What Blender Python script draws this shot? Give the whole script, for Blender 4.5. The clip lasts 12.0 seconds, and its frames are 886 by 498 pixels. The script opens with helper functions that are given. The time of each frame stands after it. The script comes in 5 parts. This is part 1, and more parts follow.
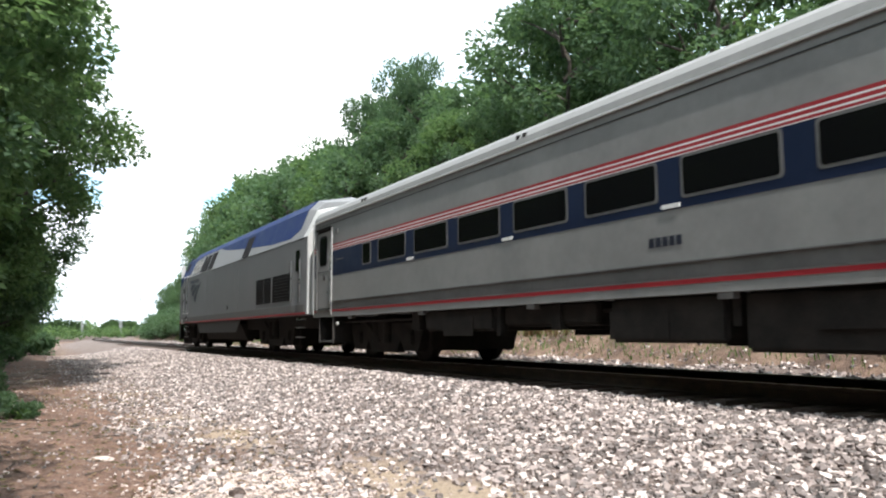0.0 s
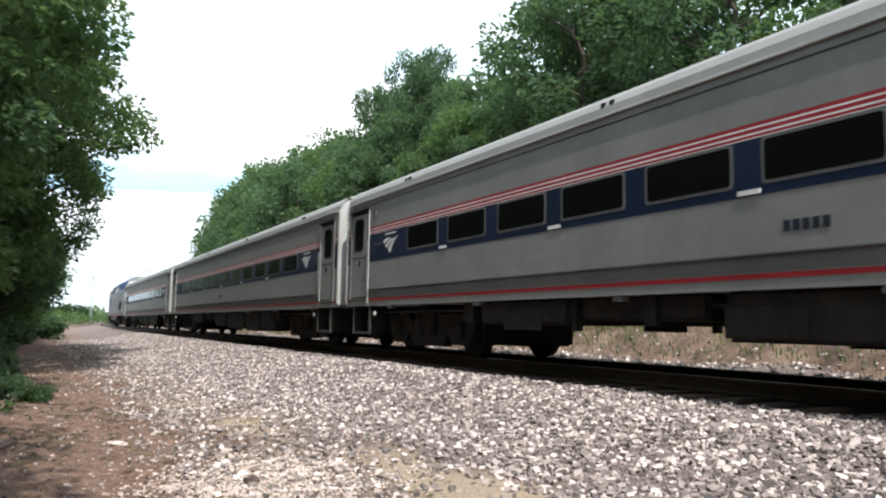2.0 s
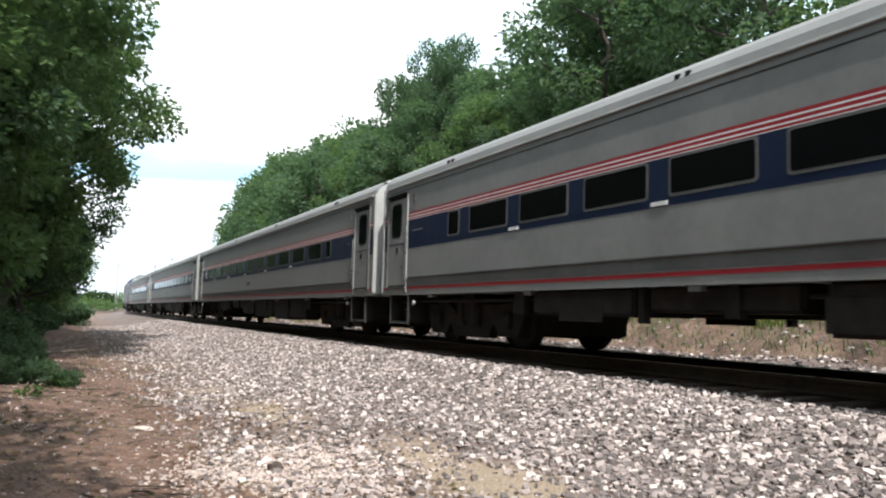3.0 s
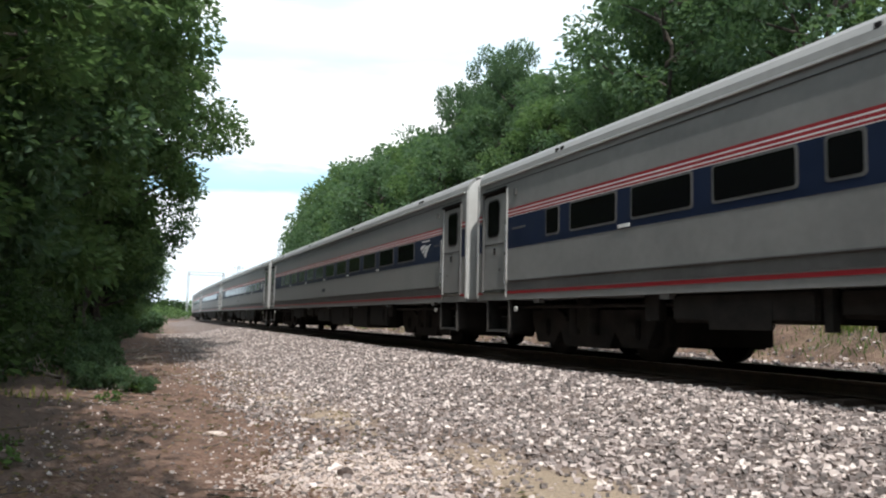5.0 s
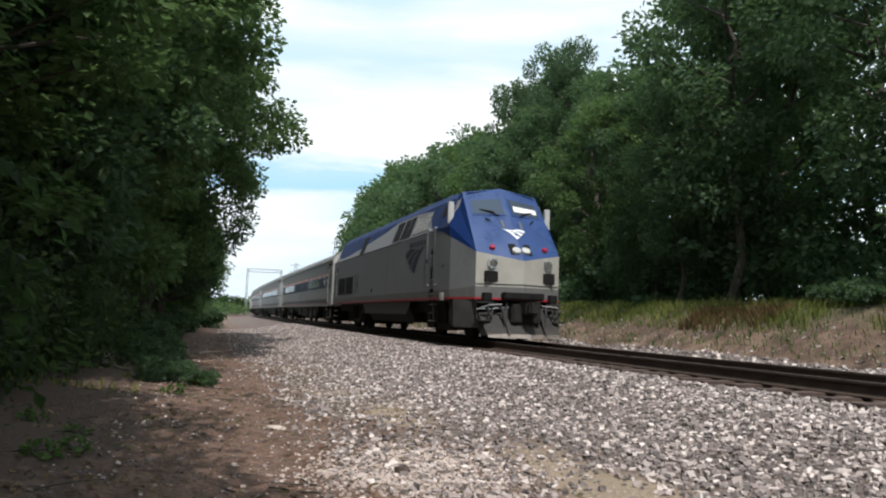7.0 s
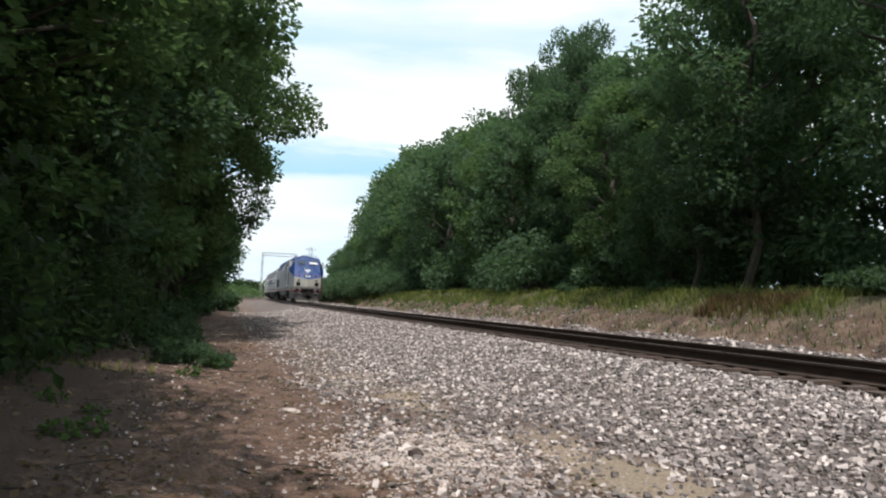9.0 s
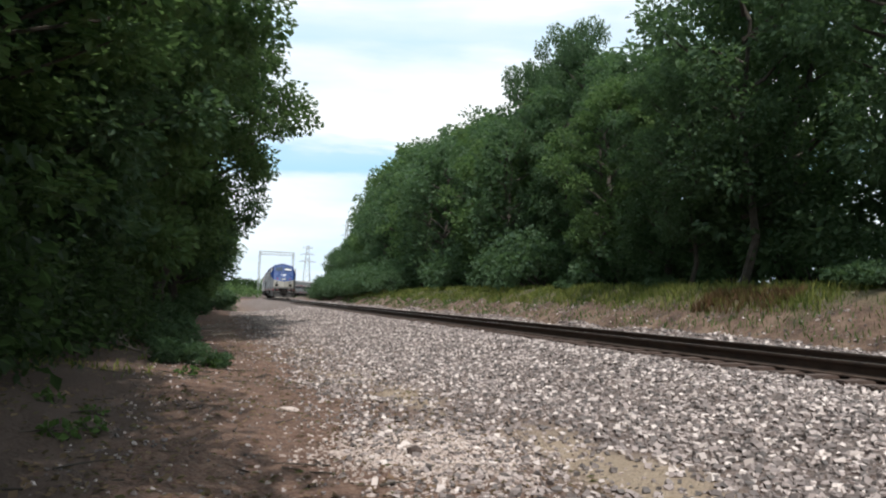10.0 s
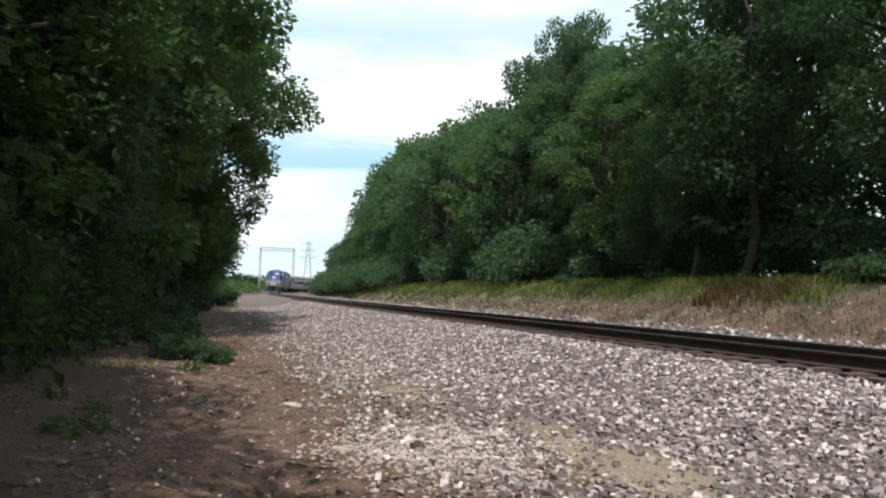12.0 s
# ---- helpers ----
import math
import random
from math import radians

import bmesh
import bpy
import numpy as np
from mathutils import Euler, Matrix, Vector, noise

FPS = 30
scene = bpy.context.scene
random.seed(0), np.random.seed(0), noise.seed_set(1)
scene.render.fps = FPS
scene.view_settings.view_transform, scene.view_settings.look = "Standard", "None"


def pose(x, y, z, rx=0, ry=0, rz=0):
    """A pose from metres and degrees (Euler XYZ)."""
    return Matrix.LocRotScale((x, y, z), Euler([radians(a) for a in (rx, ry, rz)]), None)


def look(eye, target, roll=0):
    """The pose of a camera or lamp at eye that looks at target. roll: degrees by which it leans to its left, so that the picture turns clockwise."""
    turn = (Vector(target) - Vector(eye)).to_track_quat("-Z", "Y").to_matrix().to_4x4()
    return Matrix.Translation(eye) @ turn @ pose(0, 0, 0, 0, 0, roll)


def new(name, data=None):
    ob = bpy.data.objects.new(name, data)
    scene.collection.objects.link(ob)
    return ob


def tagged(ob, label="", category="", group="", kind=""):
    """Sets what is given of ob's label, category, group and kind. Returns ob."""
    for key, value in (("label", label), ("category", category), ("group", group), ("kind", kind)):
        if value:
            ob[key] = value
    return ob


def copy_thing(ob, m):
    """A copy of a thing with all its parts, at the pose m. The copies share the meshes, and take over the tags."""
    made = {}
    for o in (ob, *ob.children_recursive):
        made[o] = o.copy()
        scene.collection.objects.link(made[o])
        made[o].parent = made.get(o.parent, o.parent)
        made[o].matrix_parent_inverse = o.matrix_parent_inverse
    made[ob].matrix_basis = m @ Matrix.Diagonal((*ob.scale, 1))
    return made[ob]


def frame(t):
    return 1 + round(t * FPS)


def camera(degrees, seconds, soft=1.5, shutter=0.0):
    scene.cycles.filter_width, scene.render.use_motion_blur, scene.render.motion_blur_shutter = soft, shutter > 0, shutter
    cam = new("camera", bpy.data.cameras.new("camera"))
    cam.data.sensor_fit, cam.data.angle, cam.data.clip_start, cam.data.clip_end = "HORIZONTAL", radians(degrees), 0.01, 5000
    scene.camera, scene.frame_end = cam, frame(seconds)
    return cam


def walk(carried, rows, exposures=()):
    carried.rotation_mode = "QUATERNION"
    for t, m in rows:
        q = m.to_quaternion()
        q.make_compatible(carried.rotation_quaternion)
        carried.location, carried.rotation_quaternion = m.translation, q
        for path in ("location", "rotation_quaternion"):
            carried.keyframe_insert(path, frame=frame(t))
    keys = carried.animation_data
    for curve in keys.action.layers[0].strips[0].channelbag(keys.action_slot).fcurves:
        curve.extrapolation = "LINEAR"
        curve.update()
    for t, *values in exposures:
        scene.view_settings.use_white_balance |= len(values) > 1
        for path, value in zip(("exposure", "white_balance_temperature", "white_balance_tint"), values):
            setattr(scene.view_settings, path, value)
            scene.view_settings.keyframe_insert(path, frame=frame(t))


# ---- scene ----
# world: z = 0 is the top of the rails; the camera stands at x = y = 0 beside the track

# ---- camera ----
FOV, EYE = 60.25, (0.0, 0.0, 0.54)
VIEW = (  # seconds, yaw, pitch, roll, drift to the side
    (0.0, 0.14, 6.34, 0.24, 0.185),
    (0.5, 0.61, 5.58, 0.39, 0.160),
    (1.0, 0.57, 5.74, -0.04, 0.142),
    (1.5, 0.35, 5.71, -0.69, 0.118),
    (2.0, 0.61, 5.79, -0.96, 0.105),
    (2.5, 1.00, 4.82, -0.98, 0.098),
    (3.0, 2.15, 4.99, -1.49, 0.085),
    (5.0, 6.78, 5.37, -1.25, 0.046),
    (5.5, 7.74, 5.53, -1.42, 0.037),
    (6.0, 8.40, 5.60, -1.68, 0.027),
    (6.5, 9.30, 5.38, -1.77, 0.021),
    (7.0, 10.81, 5.17, -2.03, 0.013),
    (9.0, 11.85, 4.02, -2.50, 0.011),
    (9.5, 11.62, 3.83, -2.59, 0.009),
    (10.0, 11.67, 3.83, -2.04, 0.011),
    (10.5, 11.58, 3.57, -1.68, 0.012),
    (11.0, 11.44, 3.35, -1.84, 0.008),
    (11.5, 11.48, 3.27, -1.74, 0.006),
    (12.0, 11.74, 3.46, -1.76, 0.000),
)
cam = camera(FOV, 12.0, soft=2.1, shutter=0.05)
EXPOSURE = ((0.0, 0.95), (0.5, 0.67), (1.0, 0.64), (1.5, 0.65), (3.0, 0.66), (5.0, 0.36), (5.5, 0.12), (6.5, 0.0), (9.0, -0.02), (12.0, 0.0))
walk(cam, [(t, pose(EYE[0] + dx, EYE[1], EYE[2], 90 + p, r, y)) for t, y, p, r, dx in VIEW], EXPOSURE)

# ---- the line of the track ----
X0, PHI0, K1, K2 = 9.024, radians(28.575), 0.000205, -8.8280e-06
BEND, EASE, FULL = 124.0, 2.1e-4, 42.0  # where the far curve begins, how fast it tightens, over what length


def heading(q):
    """Heading left of +y at q metres along the track."""
    e = max(q - BEND, 0.0)
    turn = EASE * e * e / 2 if e < FULL else EASE * FULL * (e - FULL / 2)
    p = min(q, BEND + FULL)
    return PHI0 + K1 * p + K2 * p * p / 2 - turn


WAY = [(X0, 0.0)]
for i in range(1400):
    q = heading(i * 0.25 + 0.125)
    WAY.append((WAY[-1][0] - math.sin(q) * 0.25, WAY[-1][1] + math.cos(q) * 0.25))


def track(s):
    """Centre of the track and its heading (left of +y) at s metres along it."""
    if s <= 0:
        return X0 - math.sin(PHI0) * s, math.cos(PHI0) * s, PHI0
    i = min(int(s * 4), 1399)
    a, r = heading(s), s - i * 0.25
    return WAY[i][0] - math.sin(a) * r, WAY[i][1] + math.cos(a) * r, a


def place(s, lat):
    """World x, y at s metres along the track and lat metres to its right."""
    x, y, a = track(s)
    return x + lat * math.cos(a), y + lat * math.sin(a)

# ---- sky and sun ----
SUN_EL, SUN_AZ = radians(58), PHI0 + radians(180 - 8)
sun_dir = Vector((-math.sin(SUN_AZ) * math.cos(SUN_EL), math.cos(SUN_AZ) * math.cos(SUN_EL), math.sin(SUN_EL)))
sun = new("sun", bpy.data.lights.new("sun", "SUN"))
sun.data.energy, sun.data.angle, sun.data.color = 4.2, radians(0.6), (1.0, 0.965, 0.92)
sun.matrix_world = look(sun_dir * 60, (0, 0, 0))

world = bpy.data.worlds.new("sky")
scene.world = world
world.use_nodes = True
wn, wl = world.node_tree.nodes, world.node_tree.links
wn.clear()


def wnode(kind, **values):
    n = wn.new(kind)
    for key, value in values.items():
        n.inputs[key].default_value = value
    return n


sky = wn.new("ShaderNodeTexSky")
sky.sky_type, sky.sun_disc = "NISHITA", False
sky.sun_elevation, sky.sun_rotation = SUN_EL, -SUN_AZ
sky.air_density, sky.dust_density, sky.ozone_density = 1.0, 1.2, 1.0
wco = wn.new("ShaderNodeTexCoord")
wmap = wnode("ShaderNodeMapping", Scale=(1.0, 1.0, 5.0), Location=(0.8, 0.35, 0.42))
cloud = wnode("ShaderNodeTexNoise", Scale=1.7, Detail=6.0, Roughness=0.5, Distortion=0.15)
ramp = wn.new("ShaderNodeValToRGB")
ramp.color_ramp.elements[0].position, ramp.color_ramp.elements[1].position = 0.36, 0.60
ramp.color_ramp.elements[0].color = (0.25, 0.25, 0.25, 1)
# long thin breaks in the cloud deck, one above the other
wsep = wn.new("ShaderNodeSeparateXYZ")
wobble = wnode("ShaderNodeTexNoise", Scale=3.2, Detail=5.0, Roughness=0.55)
wadd = wnode("ShaderNodeMath")
wadd.operation = "MULTIPLY_ADD"
wadd.inputs[1].default_value = 0.085
deck = wn.new("ShaderNodeValToRGB")
for i, (pos, val) in enumerate(((0.0, 0.80), (0.14, 0.86), (0.192, 0.84), (0.205, 0.06), (0.235, 0.2), (0.246, 0.97), (0.34, 0.98), (0.362, 0.5), (0.39, 0.62), (0.41, 1.0), (1.0, 0.9))):
    el = deck.color_ramp.elements[i] if i < 2 else deck.color_ramp.elements.new(pos)
    el.position, el.color = pos, (val, val, val, 1)
wmul = wnode("ShaderNodeMix")
wmul.data_type, wmul.blend_type = "RGBA", "MULTIPLY"
wmul.inputs[0].default_value = 1.0
cmix = wnode("ShaderNodeMix")
cmix.data_type = "RGBA"
cmix.inputs[7].default_value = (9.9, 10.1, 10.3, 1)
wbg = wnode("ShaderNodeBackground", Strength=0.114)
wout = wn.new("ShaderNodeOutputWorld")
wl.new(wco.outputs["Generated"], wmap.inputs[0])
wl.new(wmap.outputs[0], cloud.inputs["Vector"])
wl.new(cloud.outputs["Fac"], ramp.inputs[0])
wl.new(wco.outputs["Generated"], wsep.inputs[0])
wl.new(wmap.outputs[0], wobble.inputs["Vector"])
wl.new(wobble.outputs["Fac"], wadd.inputs[0])
wl.new(wsep.outputs[2], wadd.inputs[2])
wl.new(wadd.outputs[0], deck.inputs[0])
wl.new(deck.outputs[0], wmul.inputs[6])
wl.new(ramp.outputs[0], wmul.inputs[7])
wl.new(wmul.outputs[2], cmix.inputs[0])
haze = wnode("ShaderNodeMix", Factor=0.7)
haze.data_type = "RGBA"
haze.inputs[0].default_value = 0.85
haze.inputs[7].default_value = (4.4, 7.7, 10.0, 1)
wl.new(sky.outputs[0], haze.inputs[6])
wl.new(haze.outputs[2], cmix.inputs[6])
wl.new(cmix.outputs[2], wbg.inputs[0])
wl.new(wbg.outputs[0], wout.inputs[0])


# ---- materials ----
class Nodes:
    """Short hand for building one node material."""

    def __init__(self, name):
        self.m = bpy.data.materials.new(name)
        self.m.use_nodes = True
        self.t = self.m.node_tree
        self.b = self.t.nodes["Principled BSDF"]
        self.co = self.t.nodes.new("ShaderNodeTexCoord")

    def n(self, kind, *links, **values):
        node = self.t.nodes.new("ShaderNode" + kind)
        for key, value in values.items():
            node.inputs[key.replace("_", " ")].default_value = value
        for slot, out in links:
            self.t.links.new(out, node.inputs[slot])
        return node

    def noise(self, scale, detail=4.0, rough=0.6, vec=None):
        return self.n("TexNoise", ("Vector", vec or self.co.outputs["Object"]), Scale=scale, Detail=detail, Roughness=rough).outputs["Fac"]

    def ramp(self, fac, *stops):
        r = self.n("ValToRGB", (0, fac))
        e = r.color_ramp.elements
        while len(e) < len(stops):
            e.new(0.5)
        for el, (p, c) in zip(e, stops):
            el.position, el.color = p, ((c, c, c, 1) if isinstance(c, (int, float)) else (*c, 1))
        return r.outputs[0]

    def math(self, op, a, b=0.0, clamp=False):
        node = self.n("Math")
        node.operation, node.use_clamp = op, clamp
        for i, v in enumerate((a, b)):
            if isinstance(v, (int, float)):
                node.inputs[i].default_value = v
            else:
                self.t.links.new(v, node.inputs[i])
        return node.outputs[0]

    def mix(self, fac, a, b, blend="MIX"):
        node = self.n("Mix")
        node.data_type, node.blend_type = "RGBA", blend
        for i, v in ((0, fac), (6, a), (7, b)):
            if isinstance(v, tuple):
                node.inputs[i].default_value = (*v, 1)
            elif isinstance(v, (int, float)):
                node.inputs[i].default_value = v
            else:
                self.t.links.new(v, node.inputs[i])
        return node.outputs[2]

    def done(self, color, rough=0.6, metal=0.0, bump=None, strength=0.3, dist=0.01):
        for key, v in (("Base Color", color), ("Roughness", rough), ("Metallic", metal)):
            if isinstance(v, tuple):
                self.b.inputs[key].default_value = (*v, 1)
            elif isinstance(v, (int, float)):
                self.b.inputs[key].default_value = v
            else:
                self.t.links.new(v, self.b.inputs[key])
        if bump is not None:
            bn = self.n("Bump", ("Height", bump), Strength=strength, Distance=dist)
            self.t.links.new(bn.outputs[0], self.b.inputs["Normal"])
        return self.m


def plain(name, c1, c2, scale=3.0, rough=0.6, metal=0.0, bump=0.2, dist=0.005, fine=40.0, spec=0.5):
    """Two colours mottled at two scales, with fine relief."""
    k = Nodes(name)
    k.b.inputs["Specular IOR Level"].default_value = spec
    big, small = k.noise(scale), k.noise(fine, 3.0)
    f = k.math("ADD", k.math("MULTIPLY", big, 0.7), k.math("MULTIPLY", small, 0.3))
    col = k.ramp(f, (0.36, c1), (0.64, c2))
    rg = k.ramp(f, (0.3, max(rough - 0.1, 0.05)), (0.7, min(rough + 0.12, 1.0)))
    return k.done(col, rg, metal, small, bump, dist)


def leaf_material(name, dark, light, rough=0.55):
    k = Nodes(name)
    geo = k.n("NewGeometry").outputs["Random Per Island"]
    big = k.noise(0.5, 2.0)
    f = k.math("ADD", k.math("MULTIPLY", geo, 0.6), k.math("MULTIPLY", big, 0.5))
    col = k.ramp(f, (0.15, dark), (0.95, light))
    k.done(col, rough)
    k.b.inputs["Specular IOR Level"].default_value = 0.18
    tr = k.n("BsdfTranslucent", (0, k.mix(0.5, col, (0.15, 0.26, 0.075))))
    ms = k.n("MixShader", (1, k.b.outputs[0]), (2, tr.outputs[0]), Fac=0.46)
    k.t.links.new(ms.outputs[0], k.t.nodes["Material Output"].inputs[0])
    return k.m


def ground_material():
    k = Nodes("ground_mixed")
    lat = k.n("Attribute")
    lat.attribute_name = "lat"
    lat = lat.outputs["Fac"]
    wob = k.math("MULTIPLY", k.math("SUBTRACT", k.noise(0.6, 5.0, 0.65), 0.5), 3.4)
    d = k.math("ADD", lat, wob)
    fine, mid, big = k.noise(26.0, 5.0, 0.7), k.noise(5.0, 5.0, 0.65), k.noise(0.35, 4.0)
    dirt = k.ramp(mid, (0.3, (0.055, 0.029, 0.020)), (0.55, (0.125, 0.066, 0.044)), (0.75, (0.235, 0.142, 0.10)))
    dirt = k.mix(k.ramp(fine, (0.45, 0.0), (0.7, 0.6)), dirt, (0.30, 0.208, 0.155))
    sand = k.ramp(fine, (0.3, (0.25, 0.185, 0.125)), (0.7, (0.46, 0.365, 0.26)))
    vor = k.n("TexVoronoi", ("Vector", k.co.outputs["Object"]), Scale=24.0)
    # grit colour darkened so that gaps between the stones read as shaded
    grit = k.mix(0.5, k.ramp(k.n("SeparateColor", (0, vor.outputs["Color"])).outputs[0], (0.0, (0.05, 0.039, 0.035)), (0.6, (0.17, 0.132, 0.118)), (1.0, (0.5, 0.42, 0.38))), (0.14, 0.106, 0.094))
    grit = k.mix(k.ramp(vor.outputs["Distance"], (0.35, 0.0), (0.75, 0.8)), grit, (0.12, 0.10, 0.09))
    grass = k.ramp(mid, (0.3, (0.03, 0.045, 0.015)), (0.6, (0.075, 0.09, 0.035)), (0.8, (0.16, 0.14, 0.08)))
    bank = k.ramp(k.noise(1.1, 6.0, 0.72), (0.36, (0.05, 0.03, 0.021)), (0.5, (0.135, 0.084, 0.058)), (0.7, (0.26, 0.182, 0.128)))
    patch = k.n("Attribute")
    patch.attribute_name = "sand"
    # from the woods on this side over the path and the ballast to the bank beyond
    col = k.mix(k.ramp(k.math("ADD", d, 9.0), (0.35, 0.0), (0.75, 1.0)), (0.07, 0.043, 0.031), dirt)
    pale = k.math("MULTIPLY", k.ramp(k.math("MULTIPLY", k.math("ABSOLUTE", k.math("ADD", d, 5.5)), 0.9), (0.3, 1.0), (0.9, 0.0)), k.ramp(k.noise(0.9, 3.0), (0.54, 0.0), (0.64, 0.8)))
    col = k.mix(pale, col, sand)
    col = k.mix(k.math("MULTIPLY", k.ramp(k.math("MULTIPLY", k.math("ADD", d, 7.0), 0.3), (0.2, 0.0), (0.55, 0.5), (0.95, 1.0)), k.ramp(mid, (0.25, 0.4), (0.6, 1.0))), col, grit)
    col = k.mix(k.ramp(k.math("MULTIPLY", patch.outputs["Fac"], k.math("ADD", mid, 0.5)), (0.2, 0.0), (0.75, 0.75)), col, sand)
    col = k.mix(k.ramp(k.math("MULTIPLY", k.math("ADD", lat, -2.4), 0.5), (0.2, 0.0), (0.5, 1.0)), col, bank)
    gfac = k.ramp(k.math("MULTIPLY", k.math("ADD", d, -6.0), 0.3), (0.1, 0.0), (0.8, 1.0))
    col = k.mix(gfac, col, grass)
    h = k.math("ADD", k.math("MULTIPLY", vor.outputs["Distance"], -0.6), fine)
    return k.done(col, 0.95, 0.0, h, 0.9, 0.035)


GROUND = ground_material()
STONE = Nodes("ballast_stone")
STONE = STONE.done(STONE.mix(0.22, STONE.ramp(STONE.n("NewGeometry").outputs["Random Per Island"], (0.0, (0.045, 0.037, 0.035)), (0.3, (0.13, 0.104, 0.097)), (0.7, (0.335, 0.272, 0.252)), (1.0, (0.76, 0.66, 0.61))), STONE.ramp(STONE.noise(60.0), (0.3, (0.12, 0.104, 0.098)), (0.7, (0.38, 0.345, 0.325)))), 0.85)
STEEL = plain("rusty_rail_steel", (0.035, 0.024, 0.018), (0.085, 0.055, 0.04), 6.0, 0.75, 0.3)
RAIL_HEAD = plain("worn_rail_head", (0.35, 0.34, 0.33), (0.5, 0.49, 0.48), 5.0, 0.3, 1.0)
TIE = plain("weathered_tie_timber", (0.045, 0.029, 0.023), (0.11, 0.072, 0.056), 4.0, 0.9, bump=0.6, dist=0.01)
BARK = plain("bark", (0.03, 0.025, 0.02), (0.085, 0.07, 0.055), 5.0, 0.95, bump=0.8, dist=0.02, fine=25.0)
LEAF_A = leaf_material("leaf_green", (0.032, 0.066, 0.028), (0.135, 0.205, 0.074))
LEAF_B = leaf_material("leaf_dark_green", (0.025, 0.054, 0.033), (0.104, 0.164, 0.086))
LEAF_C = leaf_material("leaf_bright_green", (0.03, 0.07, 0.016), (0.10, 0.17, 0.04))
# near-black green: the canopy's shade is put into this leaf colour
LEAF_D = leaf_material("leaf_shade_deep_green", (0.008, 0.017, 0.009), (0.032, 0.053, 0.023))
GRASS = leaf_material("grass_green", (0.06, 0.085, 0.02), (0.25, 0.25, 0.065))
STRAW = leaf_material("grass_dry", (0.10, 0.07, 0.045), (0.25, 0.19, 0.125))
SILVER = plain("silver_paint", (0.15, 0.153, 0.158), (0.195, 0.198, 0.202), 1.2, 0.55, 0.0, bump=0.03, fine=9.0, spec=0.28)
COACH_SILVER = plain("coach_silver_paint", (0.188, 0.188, 0.184), (0.238, 0.238, 0.232), 1.2, 0.55, 0.0, bump=0.03, fine=9.0, spec=0.28)
DARK_SILVER = plain("grimy_silver_paint", (0.095, 0.094, 0.092), (0.145, 0.142, 0.138), 1.2, 0.6, 0.0, bump=0.03, fine=9.0, spec=0.25)
ROOF_WHITE = plain("pale_roof", (0.44, 0.44, 0.435), (0.56, 0.56, 0.55), 1.5, 0.5, 0.1, bump=0.1)
BLUE = plain("dark_blue_paint", (0.006, 0.013, 0.036), (0.009, 0.018, 0.048), 1.5, 0.5, bump=0.03, spec=0.22)
# one blue in two tones: darker for shaded sides, lighter for the sunlit nose
BLUE_LOCO = plain("blue_paint", (0.004, 0.017, 0.075), (0.007, 0.024, 0.098), 1.5, 0.6, bump=0.03, spec=0.08)
NOSE_BLUE = plain("sunlit_glossy_blue_paint", (0.012, 0.036, 0.13), (0.018, 0.05, 0.17), 1.5, 0.3, bump=0.02, spec=0.6)
RED = plain("red_paint", (0.26, 0.012, 0.02), (0.34, 0.02, 0.028), 2.0, 0.45, bump=0.03)
WHITE = plain("white_paint", (0.66, 0.66, 0.65), (0.8, 0.8, 0.78), 2.0, 0.45, bump=0.03)
BLACK = plain("underframe_grime_and_shade", (0.009, 0.0084, 0.008), (0.029, 0.0255, 0.0225), 3.0, 0.85, 0.0, spec=0.2)
RUBBER = plain("black_rubber", (0.012, 0.012, 0.012), (0.025, 0.025, 0.025), 3.0, 0.7)
CHROME = plain("bright_steel", (0.6, 0.6, 0.6), (0.72, 0.72, 0.72), 3.0, 0.3, 1.0)
GLASS = Nodes("tinted_window")
GLASS.b.inputs["Specular IOR Level"].default_value = 0.22
GLASS = GLASS.done((0.006, 0.0065, 0.007), 0.1)
LAMP_GLASS = plain("lamp_lens", (0.34, 0.34, 0.32), (0.5, 0.5, 0.48), 4.0, 0.12)
RED_LENS = plain("red_lens", (0.24, 0.008, 0.025), (0.32, 0.014, 0.04), 4.0, 0.2)
GALV = plain("galvanised_steel", (0.30, 0.31, 0.32), (0.42, 0.43, 0.44), 0.6, 0.6, 0.4)


# ---- mesh helpers ----
def part(name, bm, material, parent=None, label=""):
    me = bpy.data.meshes.new(name)
    bm.normal_update()
    bm.to_mesh(me)
    bm.free()
    me.materials.append(material)
    ob = new(name, me)
    ob.parent = parent
    return tagged(ob, label)


def raw(name, verts, faces, material, parent=None, smooth=False):
    """A mesh from arrays: verts (n, 3), faces (m, k)."""
    verts, faces = np.asarray(verts, np.float32), np.asarray(faces, np.int32)
    me = bpy.data.meshes.new(name)
    k = faces.shape[1]
    me.vertices.add(len(verts)), me.loops.add(faces.size), me.polygons.add(len(faces))
    me.vertices.foreach_set("co", verts.ravel())
    me.loops.foreach_set("vertex_index", faces.ravel())
    me.polygons.foreach_set("loop_start", np.arange(0, faces.size, k, dtype=np.int32))
    me.update(calc_edges=True)
    me.polygons.foreach_set("use_smooth", np.full(len(faces), smooth))
    me.materials.append(material)
    ob = new(name, me)
    ob.parent = parent
    return ob


def empty(name, m=None):
    ob = new(name)
    if m is not None:
        ob.matrix_basis = m
    return ob


